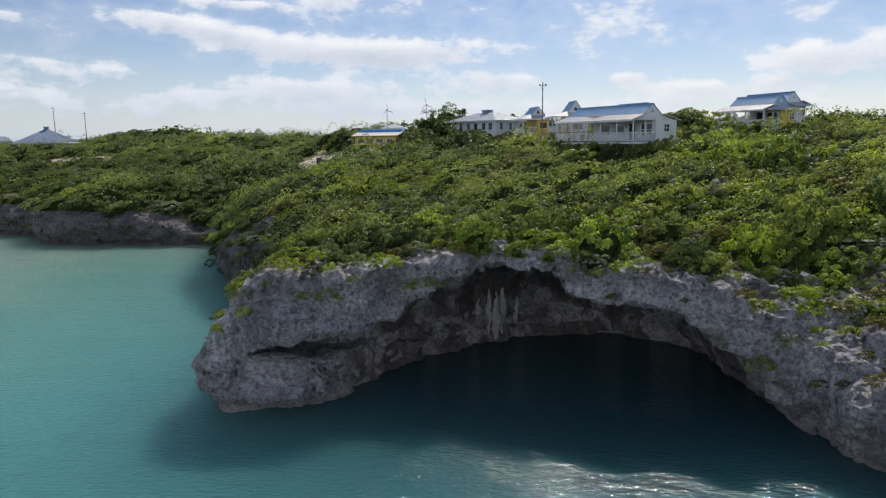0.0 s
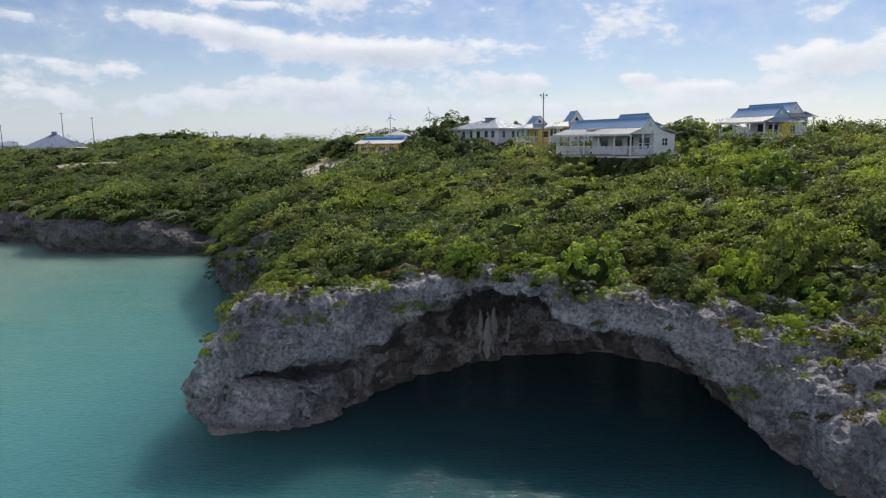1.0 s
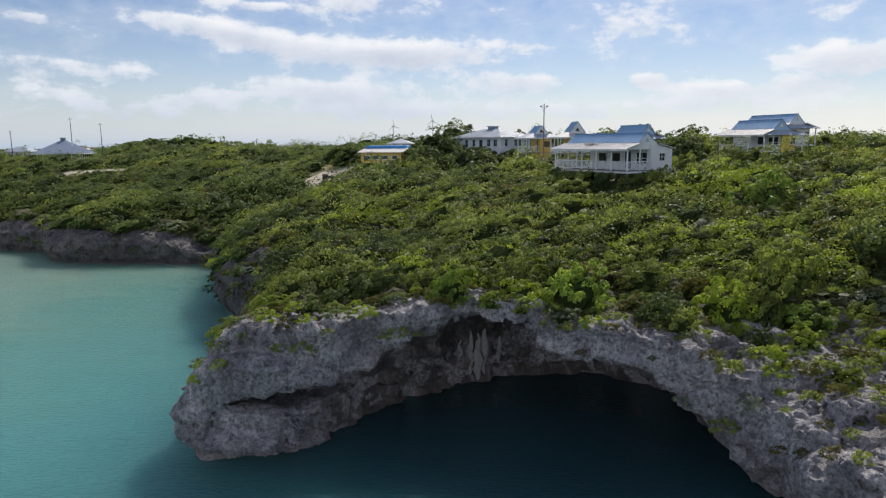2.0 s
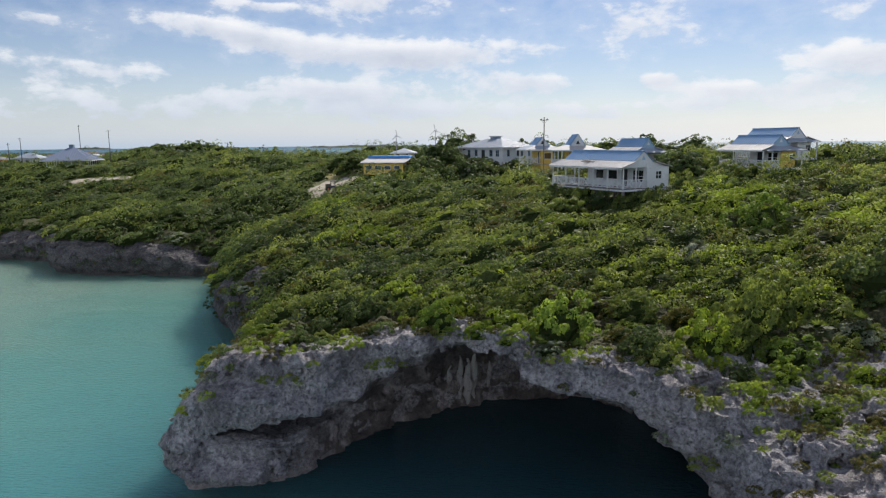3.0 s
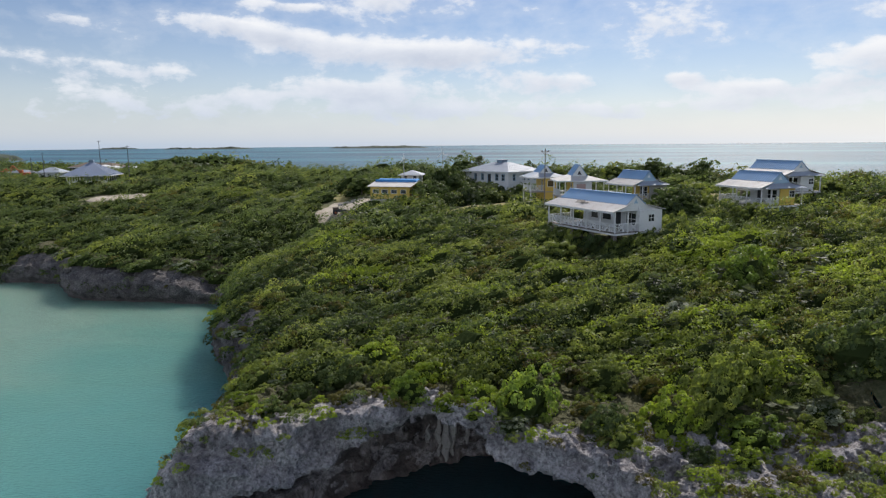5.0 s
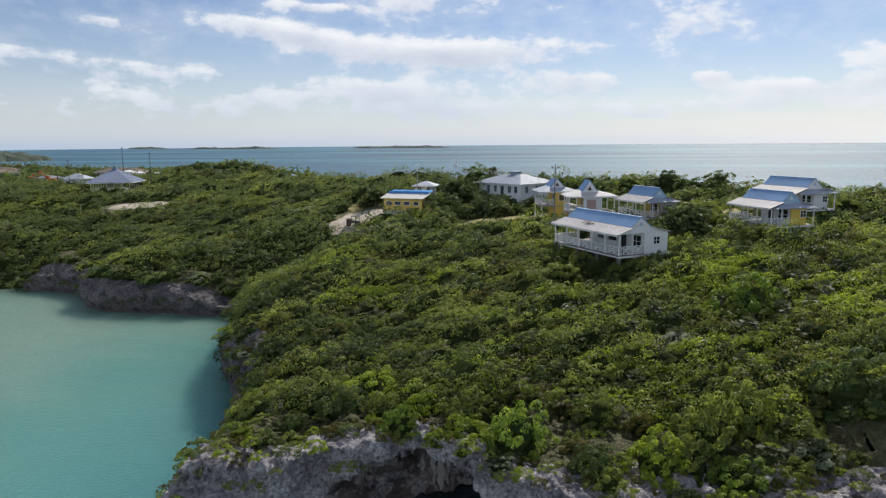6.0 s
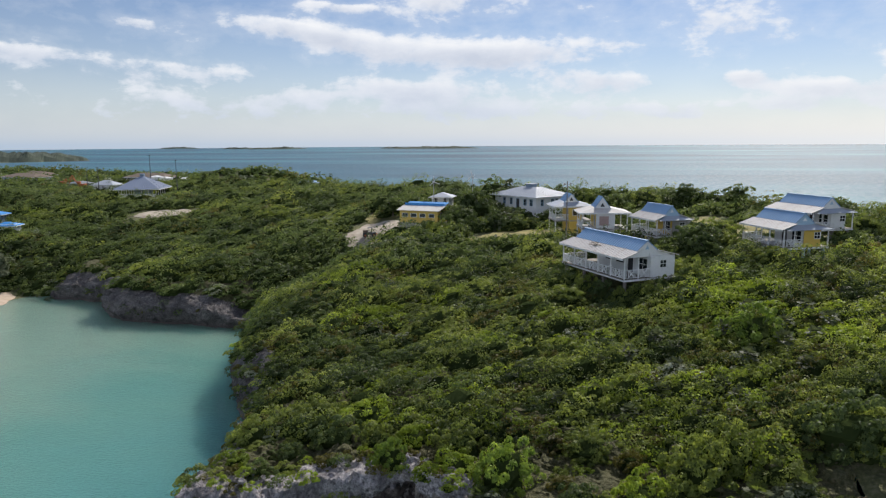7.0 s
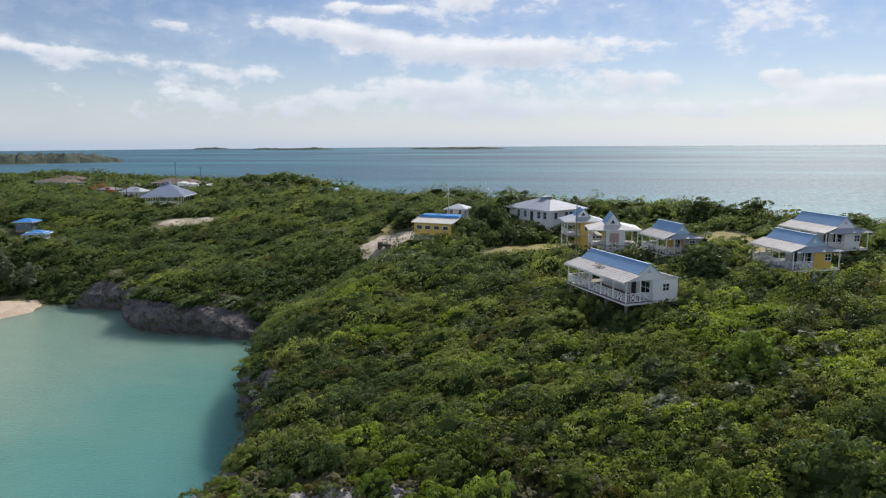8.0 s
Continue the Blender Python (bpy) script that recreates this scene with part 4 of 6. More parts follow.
def wall(parent, mat, axis, at, a0, a1, z0, z1, holes=(), thick=0.14, label="", pane=True, frame_mat=None):
    """A wall along x or y with openings cut through it: holes of (from, to, sill, head, kind)."""
    cuts = sorted(holes)

    def put(b, u0, u1, w0, w1, t0=0.0, t1=thick):
        if u1 - u0 < 0.01 or w1 - w0 < 0.01:
            return
        if axis == "x":
            bm_box(b, u0, u1, at + t0, at + t1, w0, w1)
        else:
            bm_box(b, at + t0, at + t1, u0, u1, w0, w1)
    # one body: cells between the edges of the openings, with the reveals
    bm = bmesh.new()
    us = sorted({a0, a1, *(h[0] for h in cuts), *(h[1] for h in cuts)})
    ws = sorted({z0, z1, *(h[2] for h in cuts), *(h[3] for h in cuts)})
    made = {}

    def vert(i, j, k):
        if (i, j, k) not in made:
            t = at + (thick if k else 0.0)
            made[i, j, k] = bm.verts.new((us[i], t, ws[j]) if axis == "x" else (t, us[i], ws[j]))
        return made[i, j, k]

    def solid(i, j):
        if not (0 <= i < len(us) - 1 and 0 <= j < len(ws) - 1):
            return False
        u, w = (us[i] + us[i + 1]) / 2, (ws[j] + ws[j + 1]) / 2
        return not any(h[0] < u < h[1] and h[2] < w < h[3] for h in cuts)
    for i in range(len(us) - 1):
        for j in range(len(ws) - 1):
            if not solid(i, j):
                continue
            for k in (0, 1):
                bm.faces.new([vert(*q, k) for q in ((i, j), (i + 1, j), (i + 1, j + 1), (i, j + 1))])
            for (di, dj), (p, q) in (((-1, 0), ((i, j), (i, j + 1))), ((1, 0), ((i + 1, j), (i + 1, j + 1))), ((0, -1), ((i, j), (i + 1, j))), ((0, 1), ((i, j + 1), (i + 1, j + 1)))):
                if not solid(i + di, j + dj):
                    bm.faces.new((vert(*p, 0), vert(*q, 0), vert(*q, 1), vert(*p, 1)))
    bmesh.ops.recalc_face_normals(bm, faces=list(bm.faces))
    w = part("wall", bm, mat, parent, label)
    for h0, h1, s, e, kind in cuts:
        b = bmesh.new()
        m = 0.07
        for q in ((h0, h0 + m, s, e), (h1 - m, h1, s, e), (h0 + m, h1 - m, e - m, e), (h0 + m, h1 - m, s, s + m)):
            put(b, *q, -0.03, thick + 0.03)
        if kind == "sash":
            put(b, h0 + m, h1 - m, (s + e) / 2 - 0.03, (s + e) / 2 + 0.03, 0.02, 0.08)
            put(b, (h0 + h1) / 2 - 0.025, (h0 + h1) / 2 + 0.025, s + m, e - m, 0.02, 0.08)
        fr = part("window" if kind != "door" else "door", b, frame_mat or WHITE, parent)
        b = bmesh.new()
        put(b, h0 + m, h1 - m, s + m, e - m, 0.045, 0.06)
        part("pane" if kind != "door" else "door_leaf", b, GLASS if kind != "door" else DARK, fr)
    return w


def ribbed(name, parent, mat, eave, top, y0, y1, pitch=0.42, label="", thick=0.035):
    """A ribbed metal roof slope between the eave (x, z) and the top (x, z), from y0 to y1."""
    (xe, ze), (xt, zt) = eave, top
    n = Vector((ze - zt, 0, xt - xe)).normalized()
    if n.z < 0:
        n = -n
    prof, y, k = [], y0, 0
    while y < y1 - 0.02:
        for dy, h in ((0.0, 0.045), (0.05, 0.045), (0.09, 0.0), (pitch - 0.04, 0.0)):
            if y + dy < y1:
                prof.append((y + dy, h))
        y += pitch
    prof.append((y1, 0.0))
    bm = bmesh.new()
    rows = []
    for x, z in ((xe, ze), ((xe + xt) / 2, (ze + zt) / 2 - 0.015), (xt, zt)):
        rows.append([bm.verts.new((x + n.x * h, yy, z + n.z * h)) for yy, h in prof])
    low = [[bm.verts.new((x - n.x * thick, yy, z - n.z * thick)) for yy in (y0, y1)] for x, z in ((xe, ze), (xt, zt))]
    for a, b in zip(rows, rows[1:]):
        for i in range(len(prof) - 1):
            bm.faces.new((a[i], a[i + 1], b[i + 1], b[i]))
    bm.faces.new((low[0][0], low[1][0], low[1][1], low[0][1]))
    bm.faces.new((low[0][0], low[0][1], *reversed(rows[0])))
    bm.faces.new((low[1][1], low[1][0], *rows[-1]))
    bm.faces.new((low[0][1], low[1][1], rows[2][-1], rows[1][-1], rows[0][-1]))
    bm.faces.new((low[1][0], low[0][0], rows[0][0], rows[1][0], rows[2][0]))
    bmesh.ops.recalc_face_normals(bm, faces=list(bm.faces))
    return part(name, bm, mat, parent, label)


def railing(parent, axis, at, a0, a1, z, panels=1, mat=None):
    """Rails with thin balusters, and crossed panels between."""
    mat = mat or WHITE
    bm = bmesh.new()

    def put(b, u0, u1, w0, w1, t=0.03):
        if axis == "x":
            bm_box(b, u0, u1, at - t, at + t, w0, w1)
        else:
            bm_box(b, at - t, at + t, u0, u1, w0, w1)
    put(bm, a0, a1, z + 0.92, z + 1.0, 0.045)
    r = part("railing", bm, mat, parent)
    bm = bmesh.new()
    put(bm, a0, a1, z + 0.10, z + 0.16)
    part("bottom_rail", bm, mat, r)
    length = a1 - a0
    cell = length / max(panels, 1)
    first = None
    for p in range(panels):
        c = a0 + cell * (p + 0.5)
        # the crossed panel with its diamond
        b = bmesh.new()
        for u in (c - 0.36, c + 0.30):
            put(b, u, u + 0.06, z + 0.16, z + 0.92)
        for sgn in (-1, 1):
            for k in range(6):
                u = c - 0.30 + 0.1 * k
                w = z + 0.20 + (0.11 * k if sgn > 0 else 0.11 * (5 - k))
                put(b, u, u + 0.12, w, w + 0.15, 0.02)
        for k in range(4):
            u = c - 0.15 + 0.075 * k
            put(b, u, u + 0.08, z + 0.52 - 0.13 + 0.05 * abs(k - 1.5), z + 0.52 + 0.13 - 0.05 * abs(k - 1.5), 0.025)
        part("cross_panel", b, mat, r)
        u = a0 + cell * p + 0.09
        while u < a0 + cell * (p + 1) - 0.05:
            if abs(u - c) > 0.44:
                if first is None:
                    b = bmesh.new()
                    if axis == "x":
                        bm_box(b, -0.02, 0.02, -0.02, 0.02, z + 0.16, z + 0.92)
                    else:
                        bm_box(b, -0.02, 0.02, -0.02, 0.02, z + 0.16, z + 0.92)
                    first = part("baluster", b, mat, r)
                    first.matrix_basis = pose(u, at, 0) if axis == "x" else pose(at, u, 0)
                else:
                    again(first, (u, at, 0) if axis == "x" else (at, u, 0))
            u += 0.15
    return r


def gable_end(name, parent, mat, y, pts, thick=0.1, label=""):
    """An upright end wall between the points (x, z)."""
    bm = bmesh.new()
    bm_poly(bm, [(x, y, z) for x, z in pts], thick)
    return part(name, bm, mat, parent, label)


def posts(parent, mat, spots, z0, z1, half=0.06, name="post"):
    first = None
    for x, y in spots:
        if first is None:
            first = box_part(name, parent, mat, -half, half, -half, half, z0, z1, bevel=0.012)
            first.matrix_basis = pose(x, y, 0)
        else:
            again(first, (x, y, 0))


def cottage(label, x, y, z, turn, L, W, porch, eave, ridge, wall_mat, under, stilt_mat, porch_mat=None, end_pane=True, back_porch=0.0, blue_end=False, left_open=2.6, skirt=False):
    """A porch cottage: local x runs from the porch to the back, local y along the ridge; z is the deck's height above the sea."""
    r = root("cottage", label, "cottage", x, y, z, turn)
    xr = W * 0.47                               # ridge line
    xb = xr - W * 0.205                         # where the porch roof meets the steep roof
    zb = eave + (ridge - eave) * 0.37
    # deck: boards side by side on a rim
    box_part("deck_rim", r, WHITE, 0.02, W, 0.0, L, -0.26, -0.05)
    board = None
    yy = 0.0
    while yy < L - 0.05:
        if board is None:
            board = box_part("deck_board", r, WOOD, -0.08, W + 0.02, 0.005, 0.285, -0.05, 0.0)
        else:
            again(board, (0, yy, 0))
        yy += 0.29
    posts(r, stilt_mat, [(px, py) for px in (0.4, W / 2, W - 0.4) for py in np.linspace(0.4, L - 0.4, 4)], -under, -0.26, 0.14, "stilt")
    # walls
    y1 = L - left_open
    wins = [(0.5, 2.2, 0.55, 1.95, "sash"), (2.9, 4.0, 0.02, 2.05, "door"), (4.6, 6.2, 0.75, 1.85, "plain")]
    wins = [w for w in wins if w[1] < y1 - 0.3]
    if y1 > 8.2:
        wins.append((6.9, 8.3, 0.75, 1.85, "plain"))
    wall(r, porch_mat or wall_mat, "y", porch, 0.16, y1, 0.0, eave + 0.35, wins)
    ends = [(porch + (W - porch) * 0.38, porch + (W - porch) * 0.38 + 0.95, 0.95, 1.85, "sash")] if end_pane else []
    wall(r, wall_mat, "x", 0.02, porch, W - back_porch, 0.0, eave - 0.02, ends, label="")
    wall(r, WHITE, "x", y1 - 0.14, porch + 0.14, W - back_porch, 0.0, eave, [(porch + 0.7, porch + 1.6, 0.02, 2.05, "door")])
    wall(r, wall_mat, "y", W - back_porch - 0.14, 0.16, y1 - 0.14, 0.0, eave, [(1.2, 2.2, 0.9, 1.9, "sash"), (4.0, 5.0, 0.9, 1.9, "sash")])
    box_part("ceiling_boards", r, WHITE, porch + 0.14, W - back_porch - 0.14, 0.16, y1 - 0.14, eave - 0.06, eave - 0.02)
    # roof
    ov = 0.35
    ribbed("porch_roof", r, PALE_ROOF, (-ov, eave), (xb, zb), -0.15, L + 0.2, 0.45, "faded white ribbed metal porch roof")
    ribbed("roof", r, BLUE_ROOF, (xb - 0.02, zb + 0.03), (xr, ridge), 0.25, L - 0.2, 0.40, "blue ribbed metal roof")
    ribbed("back_roof", r, BLUE_ROOF, (2 * xr - xb, zb), (xr, ridge), 0.25, L - 0.2, 0.40, "blue ribbed metal roof")
    ribbed("back_porch_roof", r, PALE_ROOF, (W + ov, eave), (2 * xr - xb - 0.02, zb - 0.03), -0.15, L + 0.2, 0.45, "faded white ribbed metal roof")
    bm = bmesh.new()
    bm_box(bm, xr - 0.14, xr + 0.14, 0.2, L - 0.15, ridge - 0.03, ridge + 0.05)
    part("ridge_cap", bm, BLUE_ROOF, r)
    em = BLUE_TRIM if blue_end else wall_mat if wall_mat is WHITE else BLUE_TRIM
    pts = [(0.0, eave - 0.05), (W, eave - 0.05), (2 * xr - xb, zb - 0.06), (xr, ridge - 0.05), (xb, zb - 0.06)]
    gable_end("gable", r, em, 0.32, pts)
    gable_end("gable", r, em, L - 0.35, pts)
    # skirt roof over the gable end
    if skirt:
        bm = bmesh.new()
        bm_poly(bm, [(0.0, -0.6, eave - 0.06), (W + 0.1, -0.6, eave - 0.06), (W * 0.72, 0.3, eave + 0.5), (W * 0.28, 0.3, eave + 0.5)], 0.05)
        part("skirt_roof", bm, GREY_ROOF, r, "pale grey-blue sloping skirt roof over the end wall")
    # vent in the gable
    bm = bmesh.new()
    bm_poly(bm, [(xr - 0.28, 0.29, ridge - 0.95), (xr + 0.28, 0.29, ridge - 0.95), (xr, 0.29, ridge - 0.5)], 0.04)
    part("gable_vent", bm, WHITE if em is not WHITE else BLUE_TRIM, r)
    box_part("fascia", r, WHITE, -ov - 0.03, -ov + 0.03, -0.15, L + 0.2, eave - 0.2, eave - 0.02)
    # porch posts and rails
    n = max(3, round(L / 2.6))
    ys = list(np.linspace(0.1, L - 0.1, n + 1))
    spots = [(0.1, v) for v in ys] + [(porch * 0.55, 0.1), (porch, L - 0.1)]
    if back_porch:
        spots += [(W - 0.1, 0.1), (W - 0.1, L - 0.1)]
    posts(r, WHITE, spots, -0.05, eave - 0.05, 0.065)
    for a, b in zip(ys, ys[1:]):
        railing(r, "y", 0.1, a + 0.07, b - 0.07, 0.0, 1)
    railing(r, "x", 0.1, 0.17, porch * 0.55 - 0.07, 0.0, 1)
    railing(r, "x", 0.1, porch * 0.55 + 0.07, porch - 0.04, 0.0, 1)
    railing(r, "x", L - 0.1, 0.17, porch - 0.07, 0.0, 1)
    # steps down from the far end of the porch
    if left_open:
        for k in range(4):
            box_part("step", r, WOOD, 0.6, 1.7, L + 0.02 + 0.28 * k, L + 0.30 + 0.28 * k, -0.22 - 0.19 * k, -0.17 - 0.19 * k)
    return r


def ground_z(x, y):
    return float(height(np.array([float(x)]), np.array([float(y)]))[0])


white_house = cottage("weathered white timber cottage, blue metal roof, railed porch", 17.9, 71.5, 14.2, 33, 12.3, 6.6, 3.4, 2.3, 4.0, WHITE, 2.6, WOOD)
cottage("yellow and white timber cottage on stilts with a blue metal roof", 37.6, 86.8, 15.7, 24, 7.8, 6.5, 2.9, 2.25, 4.15, YELLOW, 2.4, BLUE_TRIM, WHITE, back_porch=1.6, skirt=True)
cottage("white timber cottage with blue metal roof beside the yellow one", 44.3, 98.2, 16.6, 24, 9.0, 6.6, 2.9, 2.3, 4.3, WHITE, 2.6, WOOD, back_porch=1.8, skirt=True)
# its end wall is dulled to concrete grey, the wall's shade put into the colour
cottage("small grey-white cottage with shade-greyed walls, a yellow porch wall and blue roof", 23.9, 97.4, 15.4, 28, 6.6, 5.6, 2.6, 2.25, 4.2, STONE, 2.0, STONE, YELLOW, skirt=True)
# broken sheets lying on the porch roof
bm = bmesh.new()
for k, (px, py, a) in enumerate(((1.0, 6.4, 0.3), (1.15, 6.9, -0.5), (1.3, 7.5, 0.15), (0.9, 7.1, 0.9))):
    m = Matrix.Translation((px, py, 2.3 + 0.32 * (px + 0.35) + 0.10)) @ Matrix.Rotation(a, 4, "Z") @ Matrix.Rotation(-0.28, 4, "Y")
    vs = bm_box(bm, -0.1, 0.1, -0.55, 0.55, -0.02, 0.03)
    bmesh.ops.transform(bm, matrix=m, verts=vs)
part("broken_boards", bm, WOOD, white_house, "loose grey boards on the porch roof")


def turret_hut(label, x, y, z, turn, W, L, porch, eave, ridge, wall_mat, front_mat):
    """A small hut with a low skirt roof and a steep little gable roof on top."""
    r = root("hut", label, "cottage", x, y, z, turn)
    box_part("floor_slab", r, STONE, -0.1, W + 0.1, -0.1, L + 0.1, -0.16, 0.0, bevel=0.03)
    box_part("plinth", r, front_mat, porch, W * 0.72, 0.02, L - 0.1, -2.6, -0.16)
    posts(r, WHITE, [(0.1, 0.1), (0.1, L - 0.1), (W - 0.1, 0.1), (W - 0.1, L - 0.1)], -2.6, -0.16, 0.10, "stilt")
    if front_mat is WHITE:
        box_part("window_board", r, PINK_BOARD, porch + 0.5, porch + 1.9, -0.04, 0.0, 0.45, 1.85, "faded pink board over the window", bevel=0.01)
    wall(r, front_mat, "x", 0.0, porch, W * 0.72, 0.0, eave, [(porch + 0.55, porch + 1.85, 0.75, 1.85, "plain")])
    wall(r, wall_mat, "y", porch, 0.14, L - 0.1, 0.0, eave, [(1.0, 1.9, 0.02, 2.0, "door")])
    wall(r, wall_mat, "y", W * 0.72 - 0.14, 0.14, L - 0.1, 0.0, eave, [(1.0, 1.9, 0.02, 2.0, "door")])
    wall(r, wall_mat, "x", L - 0.14, porch, W * 0.72, 0.0, eave)
    posts(r, WHITE, [(0.1, 0.1), (0.1, L / 2), (0.1, L - 0.1), (W - 0.1, 0.1), (W - 0.1, L - 0.1)], 0.0, eave, 0.08)
    railing(r, "y", 0.1, 0.2, L / 2 - 0.1, 0.0, 1)
    railing(r, "y", 0.1, L / 2 + 0.1, L - 0.2, 0.0, 1)
    railing(r, "x", 0.1, 0.2, porch - 0.05, 0.0, 1)
    o = 0.45
    a = [(-o, -o, eave), (W + o, -o, eave), (W + o, L + o, eave), (-o, L + o, eave)]
    cx, hw = W * 0.46, 1.15
    b = [(cx - hw, 0.9, eave + 0.75), (cx + hw, 0.9, eave + 0.75), (cx + hw, L - 0.9, eave + 0.75), (cx - hw, L - 0.9, eave + 0.75)]
    for i in range(4):
        j = (i + 1) % 4
        bm = bmesh.new()
        bm_poly(bm, [a[i], a[j], b[j], b[i]], 0.06)
        part("skirt_roof", bm, PALE_ROOF if front_mat is WHITE else GREY_ROOF, r)
    box_part("fascia", r, WHITE, -o, W + o, -o - 0.03, -o + 0.03, eave - 0.2, eave - 0.01)
    box_part("fascia", r, WHITE, -o - 0.03, -o + 0.03, -o + 0.03, L + o, eave - 0.2, eave - 0.01)
    y0, y1 = 0.5, L - 0.6
    for sgn in (-1, 1):
        ribbed("steep_roof", r, BLUE_ROOF, (cx + sgn * (hw + 0.1), eave + 0.6), (cx, ridge), y0, y1, 0.4, "steep blue metal roof")
    for yy in (y0 + 0.1, y1 - 0.1):
        gable_end("gable", r, WHITE, yy, [(cx - hw, eave + 0.62), (cx + hw, eave + 0.62), (cx, ridge - 0.06)])
    bm = bmesh.new()
    bm_poly(bm, [(cx - 0.34, y0 + 0.05, eave + 0.85), (cx + 0.34, y0 + 0.05, eave + 0.85), (cx, y0 + 0.05, eave + 1.45)], 0.03)
    part("gable_vent", bm, DARK, r, "dark triangular gable opening")
    return r


turret_hut("small white hut with a steep blue gabled roof", 13.5, 103.0, 15.6, 8, 7.0, 5.0, 2.2, 2.4, 4.75, YELLOW, WHITE)
turret_hut("small yellow hut with porch and blue roof", 9.2, 112.8, 15.6, 14, 6.2, 5.2, 2.4, 2.4, 4.4, YELLOW, YELLOW)


def hip_roof(parent, mat, x0, x1, y0, y1, eave, rise, name="roof", over=0.5, label="", cap=0.0, seams=False):
    """Four ribbed slopes to a short ridge or a point."""
    x0, x1, y0, y1 = x0 - over, x1 + over, y0 - over, y1 + over
    half = min(x1 - x0, y1 - y0) / 2
    cx, cy = (x0 + x1) / 2, (y0 + y1) / 2
    rx, ry = max(0.02, (x1 - x0) / 2 - half + cap), max(0.02, (y1 - y0) / 2 - half + cap)
    low = [(x0, y0, eave), (x1, y0, eave), (x1, y1, eave), (x0, y1, eave)]
    top = [(cx - rx, cy - ry, eave + rise), (cx + rx, cy - ry, eave + rise), (cx + rx, cy + ry, eave + rise), (cx - rx, cy + ry, eave + rise)]
    for i in range(4):
        j = (i + 1) % 4
        bm = bmesh.new()
        bm_poly(bm, [low[i], low[j], top[j], top[i]], 0.06)
        slope = part(name, bm, mat, parent, label)
        # standing seams
        A, B, C, D_ = (Vector(p) for p in (low[i], low[j], top[j], top[i]))
        n = (B - A).cross(D_ - A).normalized()
        if not seams:
            continue
        count = max(4, int((B - A).length / 0.6))
        for k in range(1, count):
            s = k / count
            foot = A.lerp(B, s)
            # each seam runs straight up the slope until it meets a hip
            run = (D_ - A) - (B - A).normalized() * (D_ - A).dot((B - A).normalized())
            edge = min(s, 1 - s) * (B - A).length
            side = abs((D_ - A).dot((B - A).normalized()))
            reach = min(1.0, edge / max(side, 0.01)) * 0.98
            head = foot + run * reach
            w = (B - A).normalized() * 0.03
            b2 = bmesh.new()
            v = [b2.verts.new(q) for q in (foot - w, foot + w, head + w, head - w, foot + n * 0.05, head + n * 0.05)]
            for q in ((0, 4, 5, 3), (4, 1, 2, 5), (0, 3, 2, 1)):
                b2.faces.new([v[c] for c in q])
            b2.faces.new((v[0], v[1], v[4]))
            b2.faces.new((v[3], v[5], v[2]))
            part("seam", b2, mat, slope)
    box_part("fascia", parent, WHITE, x0, x1, y0 - 0.03, y0 + 0.03, eave - 0.22, eave - 0.04)
    box_part("fascia", parent, WHITE, x1 - 0.03, x1 + 0.03, y0 + 0.03, y1, eave - 0.22, eave - 0.04)
    box_part("fascia", parent, WHITE, x0 - 0.03, x0 + 0.03, y0 + 0.03, y1, eave - 0.22, eave - 0.04)
    return cx, cy


def big_house():
    W, L, e = 8.8, 11.8, 2.6
    r = root("house", "large white house with a pale hipped metal roof and roof lantern", "house", 5.1, 127.2, 15.7, 48)
    box_part("foundation", r, WHITE, -0.05, W + 0.05, -0.05, L + 0.05, -2.2, 0.0)
    wins = [(1.2, 2.0, 0.8, 2.1, "sash"), (4.0, 4.8, 0.8, 2.1, "sash"), (5.2, 6.0, 0.8, 2.1, "sash"), (7.2, 8.0, 0.8, 2.1, "sash")]
    wall(r, WHITE, "x", 0.0, 0.0, W, 0.0, e, wins, frame_mat=BLUE_TRIM)
    wins = [(0.9, 1.8, 0.8, 2.1, "sash"), (2.6, 3.5, 0.8, 2.1, "sash"), (4.6, 5.6, 0.02, 2.1, "door"), (6.6, 7.4, 0.8, 2.1, "sash"), (8.6, 9.4, 0.8, 2.1, "sash")]
    wall(r, WHITE, "y", 0.0, 0.14, L - 0.14, 0.0, e, wins, frame_mat=BLUE_TRIM)
    wall(r, WHITE, "y", W - 0.14, 0.14, L - 0.14, 0.0, e, wins, frame_mat=BLUE_TRIM)
    wall(r, WHITE, "x", L - 0.14, 0.0, W, 0.0, e)
    cx, cy = hip_roof(r, GREY_ROOF, 0, W, 0, L, e, 1.6, over=0.8, label="pale seamed metal roof", cap=0.5, seams=True)
    b = box_part("roof_lantern", r, BLUE_WALL, cx - 0.75, cx + 0.75, cy - 0.7, cy + 0.7, e + 1.45, e + 2.05)
    box_part("lantern_cap", b, GREY_ROOF, cx - 1.0, cx + 1.0, cy - 0.95, cy + 0.95, e + 2.05, e + 2.15, bevel=0.02)
    for k in range(5):
        box_part("step", r, STONE, -1.6, -0.12, 0.3 + 0.28 * k, 0.58 + 0.28 * k, -1.4, -1.3 + 0.22 * k)


big_house()


